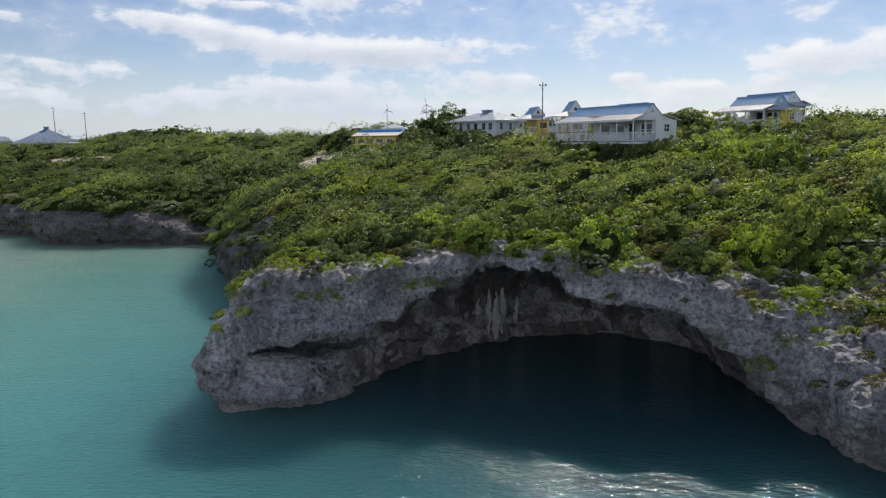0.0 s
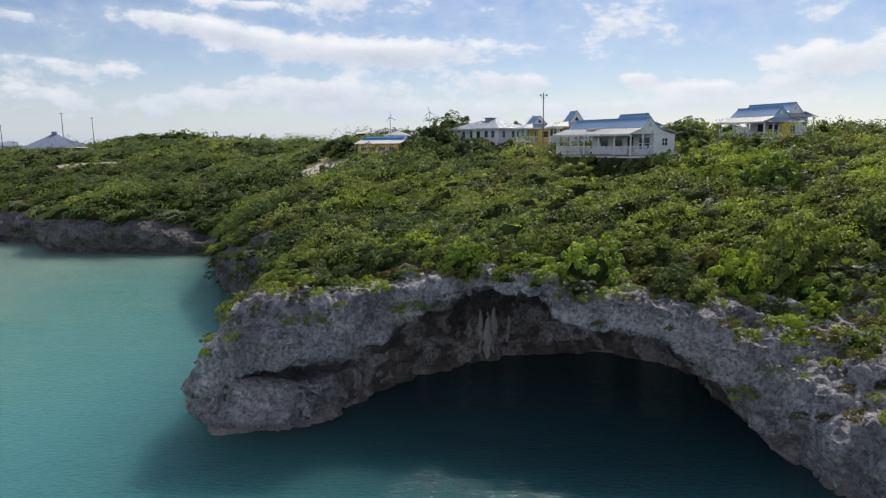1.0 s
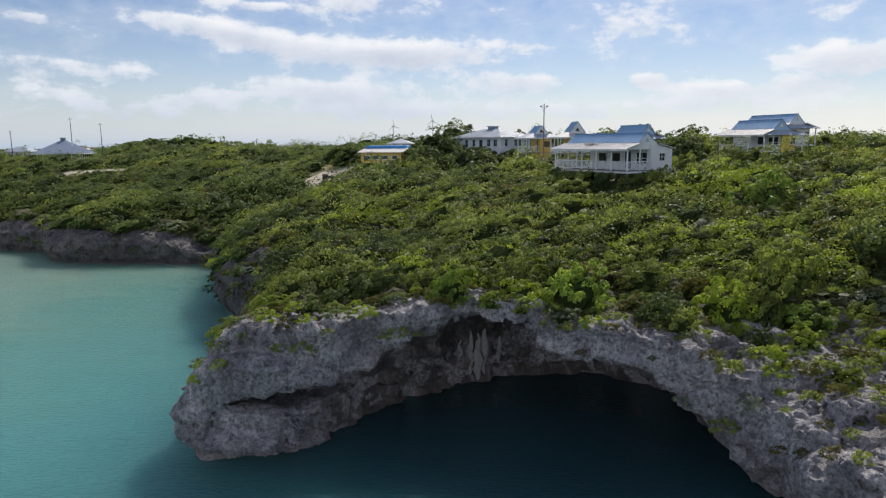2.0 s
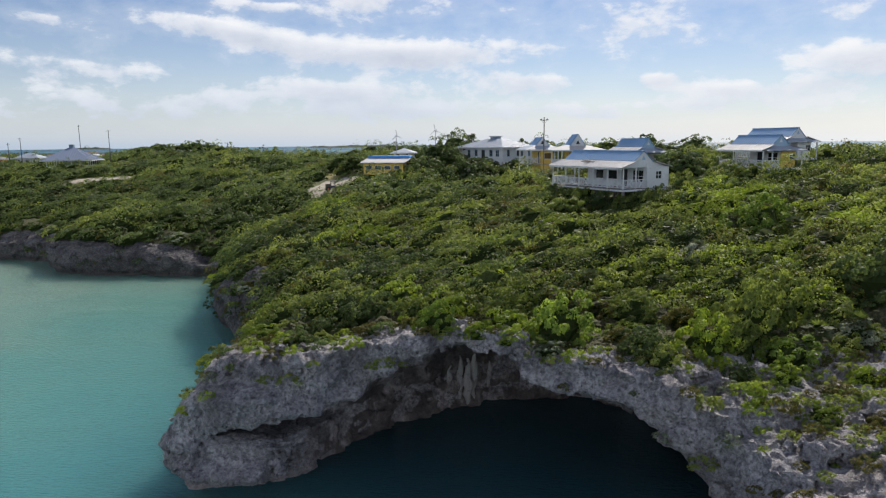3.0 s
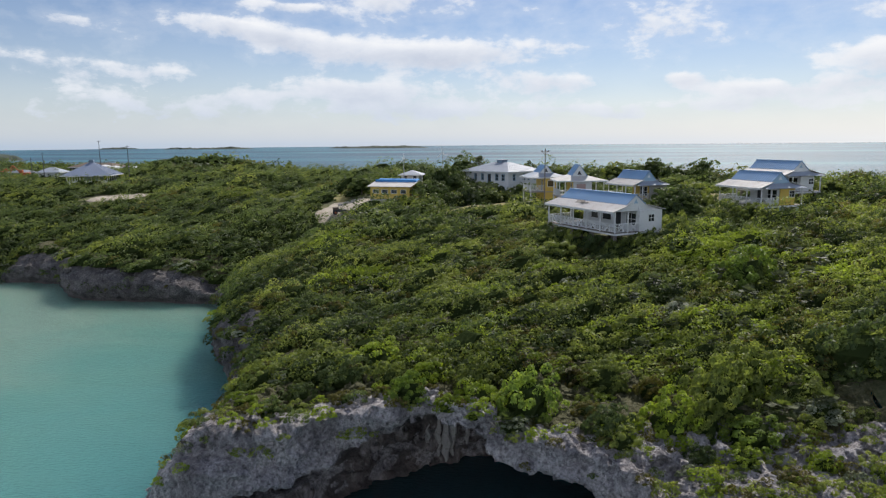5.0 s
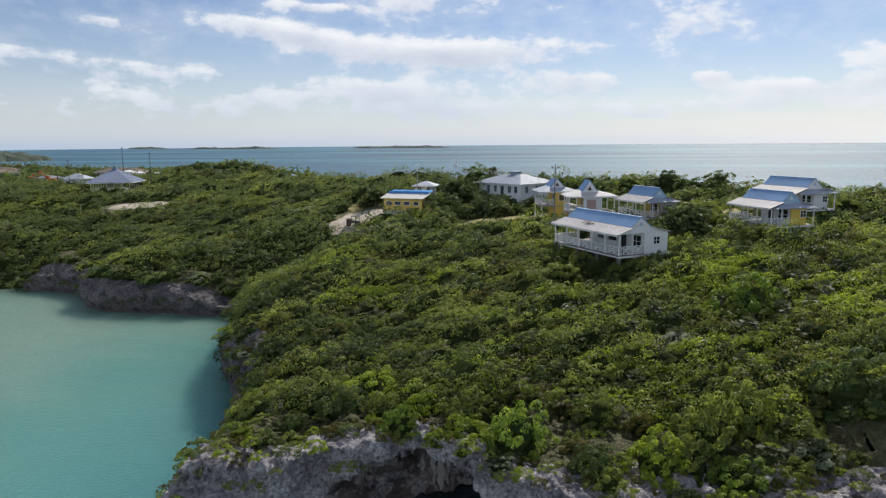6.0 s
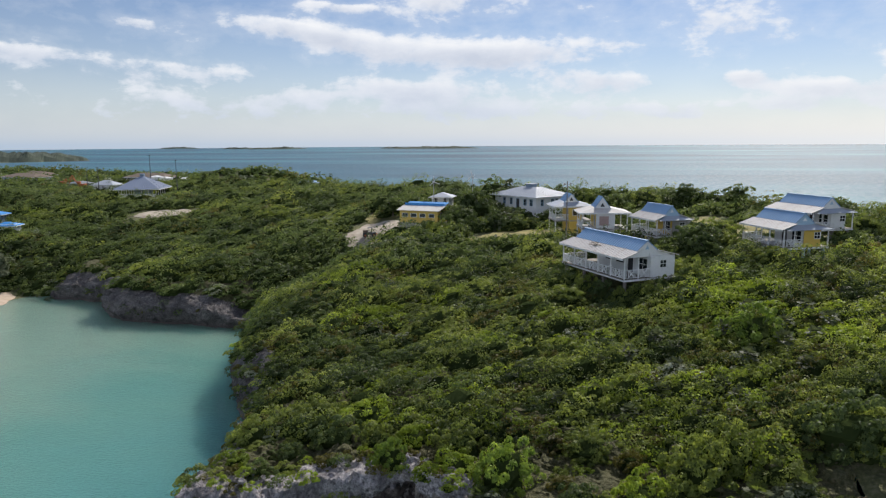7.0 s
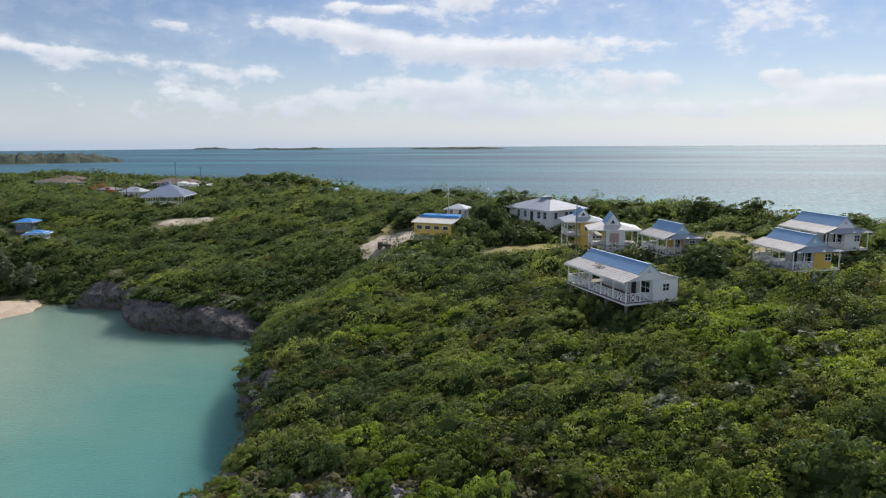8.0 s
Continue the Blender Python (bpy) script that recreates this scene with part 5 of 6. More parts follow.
def long_shed():
    W, L, e = 8.2, 4.6, 2.45
    r = root("shed", "long low yellow building with a white roof and blue parapet", "building", -21.6, 126.6, 13.2, -12)
    box_part("foundation", r, STONE, -0.1, W + 0.1, -0.1, L + 0.1, -1.4, 0.0)
    wins = [(0.5, 1.8, 1.05, 1.85, "plain"), (2.3, 3.7, 1.05, 1.85, "plain"), (4.3, 5.6, 1.05, 1.85, "plain"), (6.3, 7.5, 1.05, 1.85, "plain")]
    wall(r, YELLOW, "x", 0.0, 0.0, W, 0.0, e, wins)
    wall(r, YELLOW, "y", 0.0, 0.14, L - 0.14, 0.0, e)
    wall(r, YELLOW, "y", W - 0.14, 0.14, L - 0.14, 0.0, e, [(1.2, 2.1, 0.02, 2.0, "door")])
    wall(r, YELLOW, "x", L - 0.14, 0.0, W, 0.0, e)
    bm = bmesh.new()
    bm_poly(bm, [(-0.5, -0.6, e), (W + 0.5, -0.6, e), (W + 0.5, 2.9, e + 0.72), (-0.5, 2.9, e + 0.72)], 0.07)
    part("front_roof", bm, PALE_ROOF, r, "pale sloping metal roof")
    bm = bmesh.new()
    bm_poly(bm, [(-0.2, 2.9, e + 0.76), (W + 0.2, 2.9, e + 0.76), (W + 0.2, 5.2, e + 1.25), (-0.2, 5.2, e + 1.25)], 0.07)
    part("back_roof", bm, TARP, r, "bright blue metal roof")
    box_part("parapet", r, TARP, -0.2, W + 0.2, 2.86, 2.96, e + 0.72, e + 1.15, "bright blue parapet board")
    return r


long_shed()


def kiosk(label, x, y, z, turn, W, L, e, rise, wall_mat, roof_mat, open_sides=False, over=0.6):
    r = root("pavilion", label, "pavilion", x, y, z, turn, "pavilions")
    box_part("floor_slab", r, STONE, -0.1, W + 0.1, -0.1, L + 0.1, -2.0, 0.0)
    if open_sides:
        spots = [(a, b) for a in np.linspace(0.1, W - 0.1, 6) for b in (0.1, L - 0.1)] + [(a, b) for a in (0.1, W - 0.1) for b in np.linspace(0.1, L - 0.1, 6)[1:-1]]
        posts(r, WHITE, spots, 0.0, e, 0.09)
        box_part("low_wall", r, WHITE, 0.2, W - 0.2, 0.02, 0.14, 0.0, 1.0)
        box_part("inner_room", r, BLUE_WALL, W * 0.3, W * 0.7, L * 0.35, L * 0.7, 0.0, e)
    else:
        n = max(1, int(W / 1.8))
        wins = [(W / n * (k + 0.5) - 0.35, W / n * (k + 0.5) + 0.35, 0.9, 1.9, "sash") for k in range(n)]
        wall(r, wall_mat, "x", 0.0, 0.0, W, 0.0, e, wins)
        n = max(1, int(L / 1.8))
        wins = [(L / n * (k + 0.5) - 0.35, L / n * (k + 0.5) + 0.35, 0.9, 1.9, "sash") for k in range(n)]
        wall(r, wall_mat, "y", 0.0, 0.14, L - 0.14, 0.0, e, wins)
        wall(r, wall_mat, "y", W - 0.14, 0.14, L - 0.14, 0.0, e, wins)
        wall(r, wall_mat, "x", L - 0.14, 0.0, W, 0.0, e)
    cx, cy = hip_roof(r, roof_mat, 0, W, 0, L, e, rise, over=over, seams=W == 11.0)
    return r, cx, cy


kiosk("small white square pavilion with a pale hipped roof", -17.6, 138.0, 15.2, -2, 3.8, 3.8, 2.1, 0.9, WHITE, GREY_ROOF)
r, cx, cy = kiosk("large open pavilion with a steep pale blue-grey hipped roof", -122.8, 176.5, 12.9, 18, 11.0, 11.0, 2.5, 3.9, WHITE, SLATE_ROOF, True, 1.2)
box_part("roof_lantern", r, BLUE_WALL, cx - 0.6, cx + 0.6, cy - 0.6, cy + 0.6, 6.1, 6.9)
kiosk("small low white outbuilding with a grey roof beside the pavilion", -140.0, 187.0, 13.6, 10, 6.5, 5.0, 2.4, 1.4, WHITE, GREY_ROOF)
kiosk("long blue-grey building with a brown roof among the scrub", -220.0, 233.0, 13.4, -14, 20.0, 8.0, 2.6, 1.4, BLUE_WALL, BROWN_ROOF)
kiosk("low dark building with a brown roof", -165.0, 236.0, 13.5, -10, 20.0, 8.0, 2.4, 1.6, DARK, BROWN_ROOF)
kiosk("low blue-grey shed by the machines", -164.0, 205.0, 13.2, -14, 6.5, 4.0, 2.2, 0.7, BLUE_WALL, STEEL)
kiosk("small hut with a bright blue roof near the beach", -137.5, 143.5, ground_z(-135, 145) + 0.3, 12, 4.4, 3.6, 2.1, 0.8, BLUE_WALL, TARP)
kiosk("small low shelter with a bright blue roof near the beach", -119.0, 128.5, ground_z(-117, 130) + 0.6, 22, 4.2, 3.4, 1.6, 0.8, WHITE, TARP)
kiosk("low house with a blue roof behind the knoll", -82.0, 212.0, 13.0, -10, 9.0, 6.0, 2.2, 1.0, WHITE, BLUE_ROOF)
kiosk("low grey-roofed house beyond the bay", -240.0, 262.0, 13.0, -14, 16.0, 8.0, 2.4, 1.6, WHITE, BROWN_ROOF)

# ---- poles, tanks, machines ----


def rod(bm, a, b, r0, r1=None, sides=8):
    a, b = Vector(a), Vector(b)
    r1 = r0 if r1 is None else r1
    q = (b - a).to_track_quat("Z", "Y").to_matrix()
    rings = []
    for c, r in ((a, r0), (b, r1)):
        rings.append([bm.verts.new(c + q @ Vector((math.cos(2 * math.pi * k / sides) * r, math.sin(2 * math.pi * k / sides) * r, 0))) for k in range(sides)])
    for k in range(sides):
        j = (k + 1) % sides
        bm.faces.new((rings[0][k], rings[0][j], rings[1][j], rings[1][k]))
    bm.faces.new(rings[0][::-1])
    bm.faces.new(rings[1])


def rod_part(name, parent, mat, a, b, r0, r1=None, label="", sides=8):
    bm = bmesh.new()
    rod(bm, a, b, r0, r1, sides)
    return part(name, bm, mat, parent, label)


def lamp_pole(x, y, top):
    z = ground_z(x, y) - 0.2
    r = root("utility_pole", "tall grey timber utility pole with small floodlights", "pole", x, y, z, 20, "poles")
    h = top - z
    rod_part("pole", r, WOOD, (0, 0, 0), (0, 0, h), 0.11, 0.07)
    rod_part("crossarm", r, WOOD, (-0.5, 0, h - 0.5), (0.5, 0, h - 0.45), 0.035)
    for s in (-1, 1):
        rod_part("bracket", r, STEEL, (0, 0, h - 1.0), (s * 0.45, 0, h - 0.5), 0.02)
        bm = bmesh.new()
        vs = bm_box(bm, -0.13, 0.13, -0.10, 0.10, -0.08, 0.08)
        bmesh.ops.transform(bm, matrix=Matrix.Translation((s * 0.5, -0.05, h - 0.36)) @ Matrix.Rotation(0.5 * s, 4, "Y"), verts=vs)
        part("floodlight", bm, STEEL, r)


lamp_pole(11.3, 101.4, 22.9)


def wind_turbine(x, y, top, turn):
    z = ground_z(x, y) - 0.2
    r = root("wind_turbine", "small white wind turbine on a thin mast", "wind turbine", x, y, z, turn, "wind turbines")
    h = top - z
    rod_part("mast", r, STEEL, (0, 0, 0), (0, 0, h), 0.11, 0.06)
    bm = bmesh.new()
    rod(bm, (0, -0.35, h + 0.1), (0, 0.45, h + 0.1), 0.14, 0.05)
    part("nacelle", bm, WHITE, r)
    for k in range(3):
        a = radians(100 + 120 * k)
        bm = bmesh.new()
        c, s = math.cos(a), math.sin(a)
        bm_poly(bm, [(0.02 * s, -0.38, h + 0.1), (1.25 * c - 0.03 * s, -0.38, h + 0.1 + 1.25 * s + 0.03 * c), (1.25 * c + 0.05 * s, -0.38, h + 0.1 + 1.25 * s - 0.05 * c),
                     (0.25 * c + 0.13 * s, -0.38, h + 0.1 + 0.25 * s - 0.13 * c)], 0.03)
        part("blade", bm, WHITE, r)
    bm = bmesh.new()
    bm_poly(bm, [(0, 0.4, h + 0.1), (0, 0.95, h - 0.1), (0, 0.95, h + 0.45)], 0.02)
    part("tail", bm, WHITE, r)


wind_turbine(-16.4, 134.5, 20.6, 25)
wind_turbine(-8.6, 136.5, 21.6, -10)


def mast(x, y, top, kind="thin dark radio mast beside the pavilion"):
    z = ground_z(x, y) - 0.2
    r = root("mast", kind, "mast", x, y, z, 0, "masts")
    rod_part("pole", r, DARK_STEEL, (0, 0, 0), (0, 0, top - z), 0.16, 0.07, sides=6)
    rod_part("crossarm", r, DARK_STEEL, (-0.6, 0, top - z - 0.4), (0.6, 0, top - z - 0.4), 0.05, sides=6)


mast(-121.0, 190.0, 25.6)
mast(-111.5, 189.5, 24.0)
mast(-137.0, 186.0, 22.0)
mast(-141.0, 186.0, 20.5)


def tank(x, y, z, rad, h):
    r = root("water_tank", "white round water tank with a shallow domed lid", "tank", x, y, z, 0, "white tanks")
    bm = bmesh.new()
    rod(bm, (0, 0, -1.0), (0, 0, h), rad, rad, 20)
    part("shell", bm, WHITE, r)
    bm = bmesh.new()
    rod(bm, (0, 0, h), (0, 0, h + rad * 0.22), rad * 1.03, rad * 0.2, 20)
    part("lid", bm, WHITE, r)
    rod_part("pipe", r, STEEL, (rad + 0.1, 0, -1.0), (rad + 0.1, 0, h), 0.08)


for k, (x, y) in enumerate(((-146, 229), (-140, 226), (-133, 228))):
    tank(x, y, 13.2, 2.4, 3.2 - 0.3 * k)
kiosk("long white flat-roofed store beside the tanks", -131.0, 222.0, 13.2, -30, 14.0, 6.0, 2.6, 0.35, WHITE, PALE_ROOF, over=0.2)


def loader(x, y, z, turn):
    r = root("wheel_loader", "rusty old wheel loader parked on the pale clearing", "loader", x, y, z, turn, "machines")
    box_part("chassis", r, DARK_STEEL, -1.3, 1.3, -0.55, 0.55, 0.5, 0.95, bevel=0.05)
    box_part("engine_cover", r, BROWN_ROOF, -1.3, -0.35, -0.5, 0.5, 0.95, 1.4, bevel=0.06)
    c = box_part("cab_frame", r, DARK_STEEL, -0.3, 0.5, -0.5, 0.5, 0.95, 1.05)
    for sx in (-0.27, 0.47):
        for sy in (-0.47, 0.47):
            rod_part("cab_post", c, DARK_STEEL, (sx, sy, 1.05), (sx, sy, 1.85), 0.03)
    box_part("cab_roof", c, DARK_STEEL, -0.38, 0.58, -0.56, 0.56, 1.85, 1.92, bevel=0.02)
    for sy in (-0.4, 0.4):
        rod_part("lift_arm", r, RUST, (0.4, sy, 0.95), (1.9, sy, 0.45), 0.07)
    bm = bmesh.new()
    for q in ((1.85, 1.95, -0.8, 0.8, 0.12, 0.75), (1.95, 2.5, -0.8, 0.8, 0.08, 0.16), (1.95, 2.4, -0.84, -0.8, 0.1, 0.65), (1.95, 2.4, 0.8, 0.84, 0.1, 0.65)):
        bm_box(bm, *q)
    part("bucket", bm, DARK_STEEL, r)
    for sx in (-0.85, 0.85):
        for sy in (-0.68, 0.68):
            w = rod_part("wheel", r, DARK, (sx, sy - 0.16, 0.45), (sx, sy + 0.16, 0.45), 0.46, sides=14)
            rod_part("rim", w, RUST, (sx, sy - 0.19, 0.45), (sx, sy + 0.19, 0.45), 0.2, sides=10)


loader(-27.4, 124.8, ground_z(-27.4, 124.8) - 0.1, 20)


def crawler(x, y, z, turn):
    r = root("excavator", "orange crawler excavator among the sheds", "excavator", x, y, z, turn, "machines")
    for sy in (-1.1, 1.1):
        box_part("track", r, DARK_STEEL, -1.7, 1.7, sy - 0.3, sy + 0.3, 0.0, 0.8, bevel=0.12)
    box_part("body", r, RUST, -1.6, 1.0, -1.2, 1.2, 0.9, 2.0, bevel=0.08)
    c = box_part("cab", r, RUST, 0.1, 1.2, 0.2, 1.2, 2.0, 2.9, bevel=0.06)
    box_part("cab_glass", c, GLASS, 0.2, 1.23, 0.28, 1.12, 2.2, 2.75)
    rod_part("boom", r, RUST, (0.9, -0.3, 1.6), (3.0, -0.3, 4.0), 0.22, 0.18)
    rod_part("stick", r, RUST, (3.0, -0.3, 4.0), (4.4, -0.3, 1.8), 0.17, 0.13)
    box_part("bucket", r, DARK_STEEL, 4.0, 4.8, -0.75, 0.15, 1.0, 1.8, bevel=0.1)


crawler(-157.5, 203.0, 13.3, 200)
crawler(-176.0, 216.0, 13.3, 60)

# ---- bare patches ----


def patch(name, label, mat, cx, cy, a, b, turn, category, lift=0.0):
    """A bare patch of ground with a ragged edge, lying on the land."""
    n, rings = 40, 7
    bm = bmesh.new()
    c, s = math.cos(radians(turn)), math.sin(radians(turn))
    vs = []
    for k in range(n):
        t = 2 * math.pi * k / n
        w = 1 + 0.22 * noise.noise((math.cos(t) * 1.7 + cx, math.sin(t) * 1.7 + cy, 3)) + 0.12 * noise.noise((math.cos(t) * 5 + cx, math.sin(t) * 5, 8))
        row = []
        for q in range(1, rings + 1):
            u, v = math.cos(t) * a * w * q / rings, math.sin(t) * b * w * q / rings
            x, y = cx + u * c - v * s, cy + u * s + v * c
            row.append(bm.verts.new((x, y, ground_z(x, y) - 0.17 + lift - (0.25 if q == rings else 0))))
        vs.append(row)
    mid = bm.verts.new((cx, cy, ground_z(cx, cy) - 0.17 + lift))
    for k in range(n):
        j = (k + 1) % n
        bm.faces.new((mid, vs[k][0], vs[j][0]))
        for q in range(rings - 1):
            bm.faces.new((vs[k][q], vs[k][q + 1], vs[j][q + 1], vs[j][q]))
    me = bpy.data.meshes.new(name)
    bm.to_mesh(me)
    bm.free()
    me.materials.append(mat)
    return tagged(new(name, me), label, category, kind="structure")


patch("clearing", "pale marl clearing in front of the yellow shed", MARL, -26.5, 126.5, 6.6, 8.6, 12, "clearing", 0.06)
patch("grass_track", "dry grassy track leading up from the clearing", DRY_GRASS, -31, 140, 2.0, 8.5, 12, "track", 0.05)
patch("sand_patch", "bare pale sandy patch in the scrub", MARL, -91, 152, 7.0, 5.0, 20, "clearing", 0.30)
patch("grass_plot", "dry yellow grass between the cottages", DRY_GRASS, 36.2, 113.5, 6.0, 14.0, 5, "grass", 0.15)
patch("grass_plot", "dry yellow grass beside the small cottage", DRY_GRASS, 32.5, 104, 4.2, 5.6, 5, "grass", 0.20)
patch("grass_plot", "dry yellow grass before the huts", DRY_GRASS, 3, 113.2, 8.8, 5.2, 5, "grass", 0.05)
patch("grass_plot", "dry yellow grass behind the huts", DRY_GRASS, 21, 111, 5.5, 5.5, 5, "grass", 0.16)
patch("beach", "pale pinkish sand beach at the head of the bay", SAND, -95, 97, 6.5, 9.5, 0, "beach", 0.10)
patch("work_yard", "pale bare yard among the sheds", MARL, -160, 216, 20, 8, -10, "clearing", 0.08)
patch("sand_patch", "pale sand path near the beach huts", MARL, -112, 139, 7, 2.2, 50, "clearing", 0.08)

# ---- distance ----


def islet(cx, cy, length, width, high, turn, label):
    """A low far island with a rocky rim and a lumpy green top."""
    n, m = 140, 14
    X, Y = np.meshgrid(np.linspace(-1, 1, n), np.linspace(-1, 1, m), indexing="ij")
    prof = np.clip(1 - X ** 2 - Y ** 2, 0, 1) ** 0.45
    bump = 0.65 + 0.5 * value_noise(X * 4.3 + cx, Y * 2 + cy, X * 0 + 1.5) + 0.30 * value_noise(X * 22 + cx, Y * 6, X * 0 + 5.5) + 0.16 * value_noise(X * 55 + cx, Y * 9, X * 0 + 2.5)
    Zs = prof * bump * high - 0.6
    c, s = math.cos(radians(turn)), math.sin(radians(turn))
    u, v = X * length / 2, Y * width / 2
    P = np.stack([cx + u * c - v * s, cy + u * s + v * c, Zs], -1).reshape(-1, 3)
    idx = np.arange(n * m).reshape(n, m)
    f = np.stack([idx[:-1, :-1], idx[1:, :-1], idx[1:, 1:], idx[:-1, 1:]], -1).reshape(-1, 4)
    tagged(new("islet", mesh_from("islet", P, f, ISLAND, True)), label, "island", kind="structure")


def make_island():
    m, t, s, _ = material("hazed_island")
    g = t.nodes.new("ShaderNodeNewGeometry")
    sp = t.nodes.new("ShaderNodeSeparateXYZ")
    link(t, g.outputs["Position"], sp.inputs[0])
    n = noise_tex(t, coords(t), 0.03, 6, 0.7)
    # island green, paled and greyed by distance haze mixed into the colour
    green = ramp(t, n, [(0.35, (0.040, 0.052, 0.040)), (0.65, (0.085, 0.105, 0.075))])
    rim = ramp(t, math_node(t, "MULTIPLY", sp.outputs[2], 0.1), [(0.06, (0.07, 0.065, 0.06)), (0.14, (0, 0, 0))])
    link(t, mix_rgb(t, 0.7, green, rim, "ADD"), s.inputs["Base Color"])
    s.inputs["Roughness"].default_value = 1.0
    return m


ISLAND = make_island()
islet(-640, 3050, 400, 110, 14, 8, "long low green island far out at sea")
islet(-880, 3180, 130, 60, 11, 5, "small low green island far out at sea")
islet(-1480, 3150, 300, 90, 12, 12, "low green island far out at sea")
islet(-1790, 3330, 190, 80, 14, 12, "low green island far out at sea")
islet(-2420, 3750, 240, 90, 14, 16, "low green island far out at sea")
islet(-1050, 880, 530, 110, 27, 43, "long wooded headland beyond the bay")

# ---- trees on the ridge ----


def tree(x, y, r, tall, sp, label):
    z = ground_z(x, y) - 0.2
    o = root("tree", label, "tree", x, y, z, float(rng.uniform(0, 360)), "trees on the ridge")
    bm = bmesh.new()
    rod(bm, (0, 0, 0), (0.1, 0.05, tall * 0.5), 0.16, 0.10)
    part("trunk", bm, BARK, o)
    for k in range(4):
        a = 1.57 * k + float(rng.uniform(-0.4, 0.4))
        bm = bmesh.new()
        rod(bm, (0.08, 0.04, tall * 0.4), (math.cos(a) * r * 0.6, math.sin(a) * r * 0.6, tall * 0.72), 0.07, 0.03, 6)
        part("limb", bm, BARK, o)
    one = np.array([[0.0, 0.0, tall * 0.30]])
    v, f, tn = foliage(one, np.array([r]), np.array([tall * 0.62]), 1900, np.array([0.145]), np.array([0.5]), 34, 0.7)
    cr = new("crown", leafy_mesh("crown", v, f, tn, SPECIES[sp]))
    cr.parent = o
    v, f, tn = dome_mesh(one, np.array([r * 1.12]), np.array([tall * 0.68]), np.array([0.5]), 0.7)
    new("inner_crown", leafy_mesh("inner_crown", v, f, tn, CROWN_SHADE)).parent = o
    return o


CREST_TREES = [(-4.6, 138.0, 4.6, 7.9, "dark"), (-5.5, 128.5, 3.2, 6.3, "dark"), (-8.5, 131, 3.0, 7.0, "dark"), (-3.5, 139, 3.2, 7.0, "dark"), (-9, 124, 3.0, 5.0, "dark"), (-2, 121, 2.6, 4.1, "dark"), (-26, 137, 2.8, 4.7, "dark"), (20, 132, 3.0, 5.2, "dark"),
              (26, 134, 3.2, 5.4, "green"), (15, 136, 2.8, 5.0, "green"), (33, 136, 3.0, 5.0, "dark"), (43, 138, 2.8, 4.7, "dark"), (48, 128, 3.0, 4.5, "green"), (56, 122, 3.0, 4.5, "dark"), (-70, 194, 4.0, 5.4, "dark"), (-80, 196, 4.0, 5.6, "green"),
              (-90, 192, 4.0, 5.2, "dark"), (-62, 190, 3.6, 5.0, "green"), (2.6, 125.4, 2.0, 3.3, "dark"), (-0.4, 128.4, 2.2, 3.4, "dark"), (-3.2, 131.5, 2.4, 3.8, "dark"), (-12, 127, 2.6, 4.1, "dark"), (7.5, 124.5, 1.8, 2.5, "dark"), (9, 141, 3.0, 5.0, "dark"),
              (-15, 146, 3.0, 5.0, "dark")]
HOUSE_TREES = [(28.6, 90.5, 3.4, 4.6, "dark"), (30.6, 94.0, 3.4, 5.0, "green"), (1.5, 119.5, 2.4, 3.4, "dark"), (30, 96, 2.8, 4.0, "dark"), (31.5, 92.5, 2.6, 3.6, "green"), (33, 99, 2.8, 4.2, "dark"), (29, 88.5, 2.4, 3.0, "dark"), (62, 116, 3.0, 4.2, "green"),
              (53, 104, 2.8, 3.8, "green"), (35, 84, 2.4, 3.0, "green"), (25, 69, 2.0, 2.4, "dark"), (12, 71, 2.0, 2.6, "green"), (27.5, 93.5, 2.4, 3.4, "dark")]
for x, y, r, tall, sp in CREST_TREES + HOUSE_TREES:
    tree(x, y, r, tall, sp, "low wind-shaped tree with a dense %s crown" % ("dark green" if sp == "dark" else "mid-green"))


def fan_palm(x, y, tall, r, mat, label):
    """A small thatch palm: a thin trunk and a head of stiff fans."""
    o = root("thatch_palm", label, "palm", x, y, ground_z(x, y) - 0.15, float(rng.uniform(0, 360)), "thatch palms")
    rod_part("trunk", o, BARK, (0, 0, 0), (0.05, 0.0, tall), 0.09, 0.07)
    for k in range(16):
        a, e = 2.4 * k, radians(75 - 7.5 * k)
        way = Vector((math.cos(a) * math.cos(e), math.sin(a) * math.cos(e), math.sin(e)))
        side = way.cross(Vector((0, 0, 1))).normalized()
        up = side.cross(way)
        hub = Vector((0.05, 0, tall)) + way * r * 0.45
        bm = bmesh.new()
        rod(bm, (0.05, 0, tall), hub, 0.015, 0.01, 4)
        for q in range(-4, 5):
            b = radians(22 * q)
            tip = hub + (way * math.cos(b) + side * math.sin(b)) * r * 0.6 - Vector((0, 0, 0.06 * r)) + up * 0.03 * abs(q)
            w = (side * math.cos(b) - way * math.sin(b)) * r * 0.07
            m = hub.lerp(tip, 0.55)
            v = [bm.verts.new(c) for c in (hub, m - w, tip, m + w)]
            bm.faces.new(v)
        part("fan", bm, mat, o)


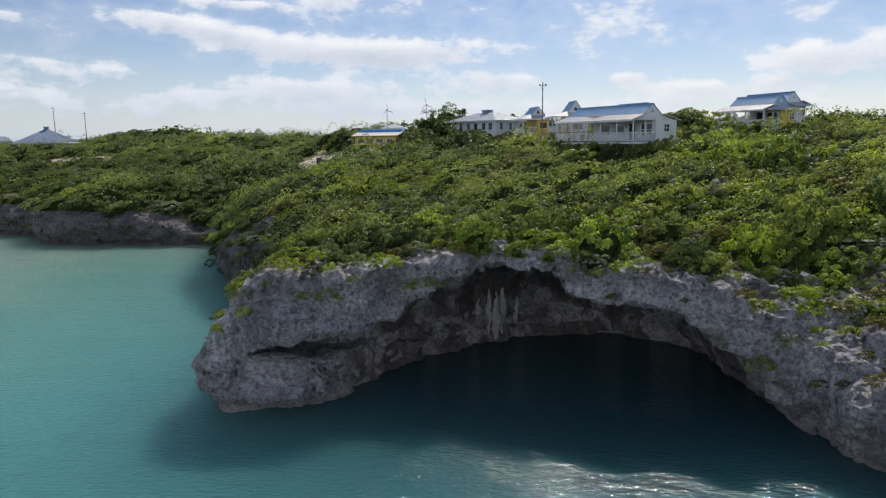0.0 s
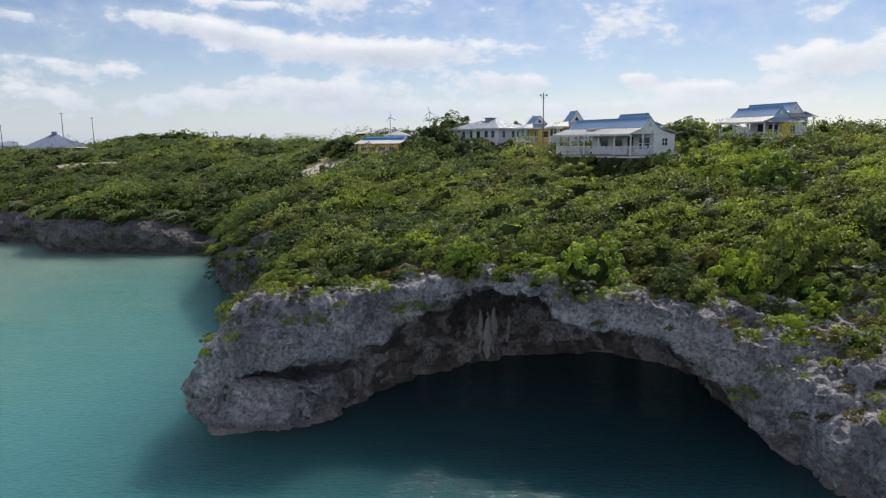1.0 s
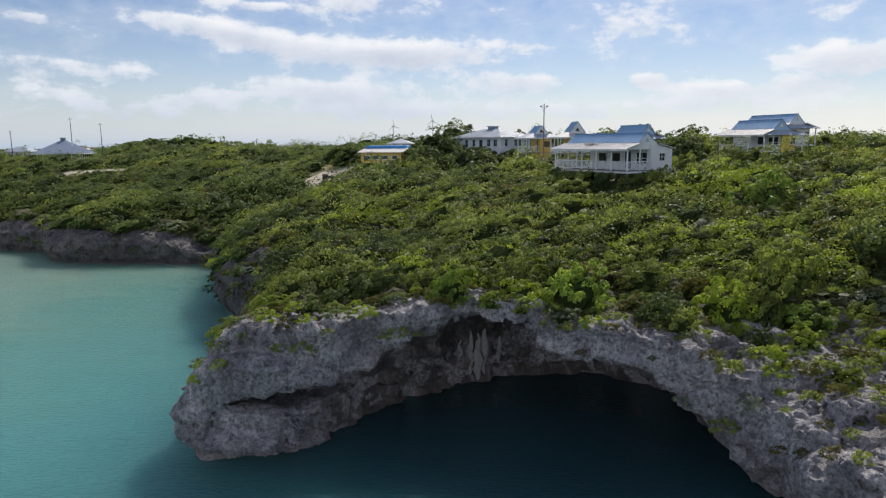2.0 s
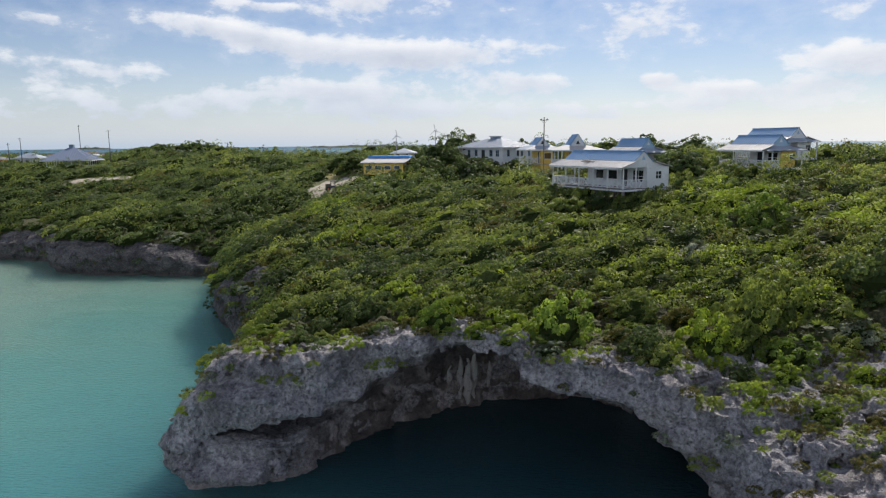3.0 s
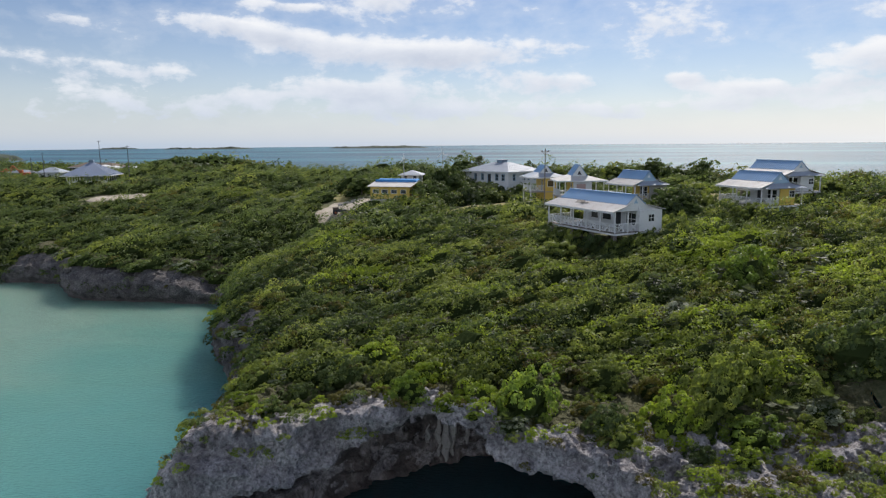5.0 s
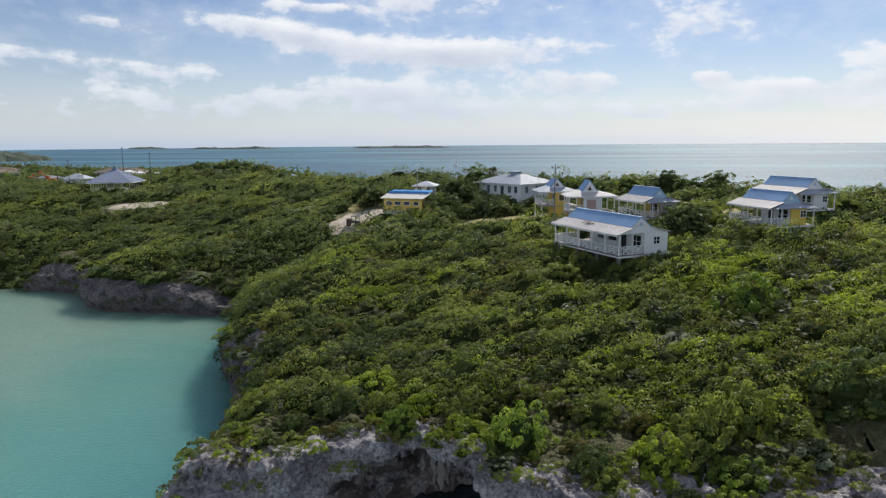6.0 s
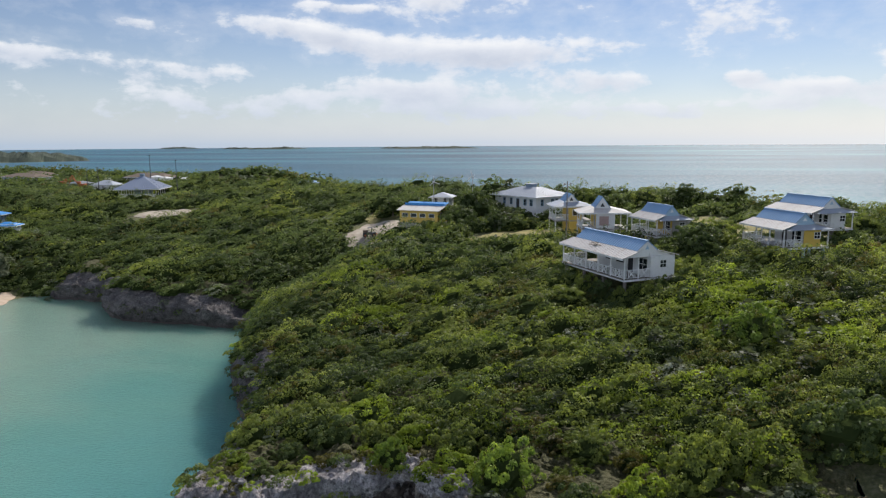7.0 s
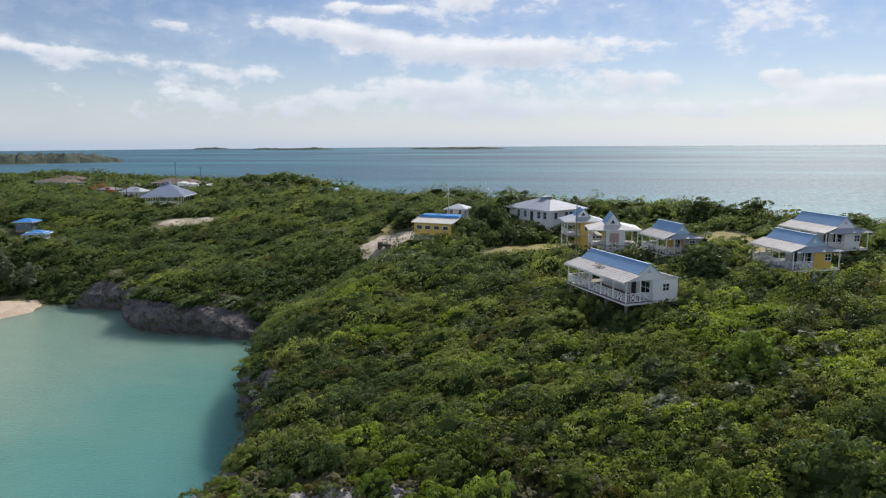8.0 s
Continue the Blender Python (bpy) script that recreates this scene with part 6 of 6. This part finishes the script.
NEAR_PALMS = [(23.6, 39.2, 1.3, 0.95), (26.5, 40.2, 1.0, 0.8), (7.6, 36.9, 0.35, 0.75), (9.5, 37.2, 0.3, 0.6), (24, 52, 1.2, 0.8), (17, 48, 1.0, 0.8), (19.5, 50.5, 1.1, 0.9), (22, 48.5, 1.1, 0.85), (14.5, 51, 1.0, 0.8), (25, 50, 1.2, 0.9), (12, 49.5, 0.9, 0.8)]
FAR_PALMS = [(31, 55, 1.3, 0.9), (27, 56.5, 1.2, 0.9), (33, 60, 1.4, 0.9), (29, 66, 1.4, 0.9), (34, 66, 1.4, 0.9), (15, 55, 1.2, 0.8), (36, 72, 1.5, 0.9), (20, 60, 1.3, 0.8), (21, 54.5, 1.2, 0.9), (17.5, 57, 1.2, 0.9), (26, 62, 1.3, 0.9), (31.5, 63, 1.3, 0.9), (30.5, 59.5, 1.3, 1.0), (35, 63, 1.4, 0.9), (-1.5, 141, 4.4, 1.6), (0.6, 121.5, 2.4, 1.3), (2.0, 122.5, 2.2, 1.2)]
for x, y, tall, r in NEAR_PALMS + FAR_PALMS:
    fan_palm(x, y, tall, r, LEAF_GREY if y > 45 else LEAF_MID, "small thatch palm with stiff fan leaves in the scrub")


def feathery_tree(x, y, tall):
    """A tall pale feathery beach pine."""
    o = root("beach_pine", "tall pale green feathery pine behind the beach", "tree", x, y, ground_z(x, y) - 0.2, 0, "pines behind the beach")
    rod_part("trunk", o, BARK, (0, 0, 0), (0.2, 0.1, tall * 0.9), 0.16, 0.04)
    n = 10
    c = np.stack([rng.normal(0, 0.55, n), rng.normal(0, 0.55, n), np.linspace(tall * 0.2, tall * 0.85, n)], 1)
    v, f, tn = foliage(c, np.linspace(1.5, 0.6, n), np.full(n, 1.3), 130, np.full(n, 0.22), np.full(n, 0.35), 7, 0.3)
    cr = new("crown", leafy_mesh("crown", v, f, tn, LEAF_GREY))
    cr.parent = o


for x, y, h in ((-101, 107, 7.5), (-105, 109, 8.5), (-103.5, 104.5, 6.5), (-108, 106, 8), (-99, 109.5, 5.5), (-112, 112, 8)):
    feathery_tree(x, y, h)


def stalactites():
    """Pale dripstone running down the back wall of the cave."""
    for k, x in enumerate((1.5, 2.3, 2.8, 3.25, 4.3)):
        q = (np.abs(co[:, 0] - x) < 0.3) & (np.abs(co[:, 2] - 2.4) < 0.5) & (co[:, 1] > 41) & (co[:, 1] < 51)
        y = float(np.median(co[q, 1])) - 0.15 if q.any() else 46.5
        top, low = (3.4, 4.0, 3.7, 4.3, 3.2)[k], (1.5, 0.7, 0.2, 0.3, 1.2)[k]
        wide = (0.20, 0.24, 0.36, 0.30, 0.18)[k]
        bm = bmesh.new()
        rings, sides = 14, 8
        rows = []
        for q in range(rings):
            t = q / (rings - 1)
            rad = wide * math.sin(math.pi * (0.06 + 0.86 * t)) * (1 + 0.35 * noise.noise((x * 3, q * 0.7, k)))
            sway = 0.22 * noise.noise((x, q * 0.35, 4.0))
            rows.append([bm.verts.new((sway + math.cos(a) * rad * (1 + 0.4 * noise.noise((math.cos(a) * 1.5 + k, math.sin(a) * 1.5, q * 0.25))), math.sin(a) * rad - 0.3 * t * (1 - t), top + (low - top) * t))
                         for a in [2 * math.pi * i / sides for i in range(sides)]])
        for a, b in zip(rows, rows[1:]):
            for i in range(sides):
                bm.faces.new((a[i], b[i], b[(i + 1) % sides], a[(i + 1) % sides]))
        bm.faces.new(rows[0])
        bm.faces.new(rows[-1][::-1])
        bmesh.ops.recalc_face_normals(bm, faces=list(bm.faces))
        me = bpy.data.meshes.new("stalactite")
        bm.to_mesh(me)
        bm.free()
        me.materials.append(DRIPSTONE)
        o = tagged(new("stalactite", me), "pale grey dripstone column on the cave's back wall", "stalactite", "dripstone in the cave")
        o.matrix_basis = pose(x, y, 0)


stalactites()
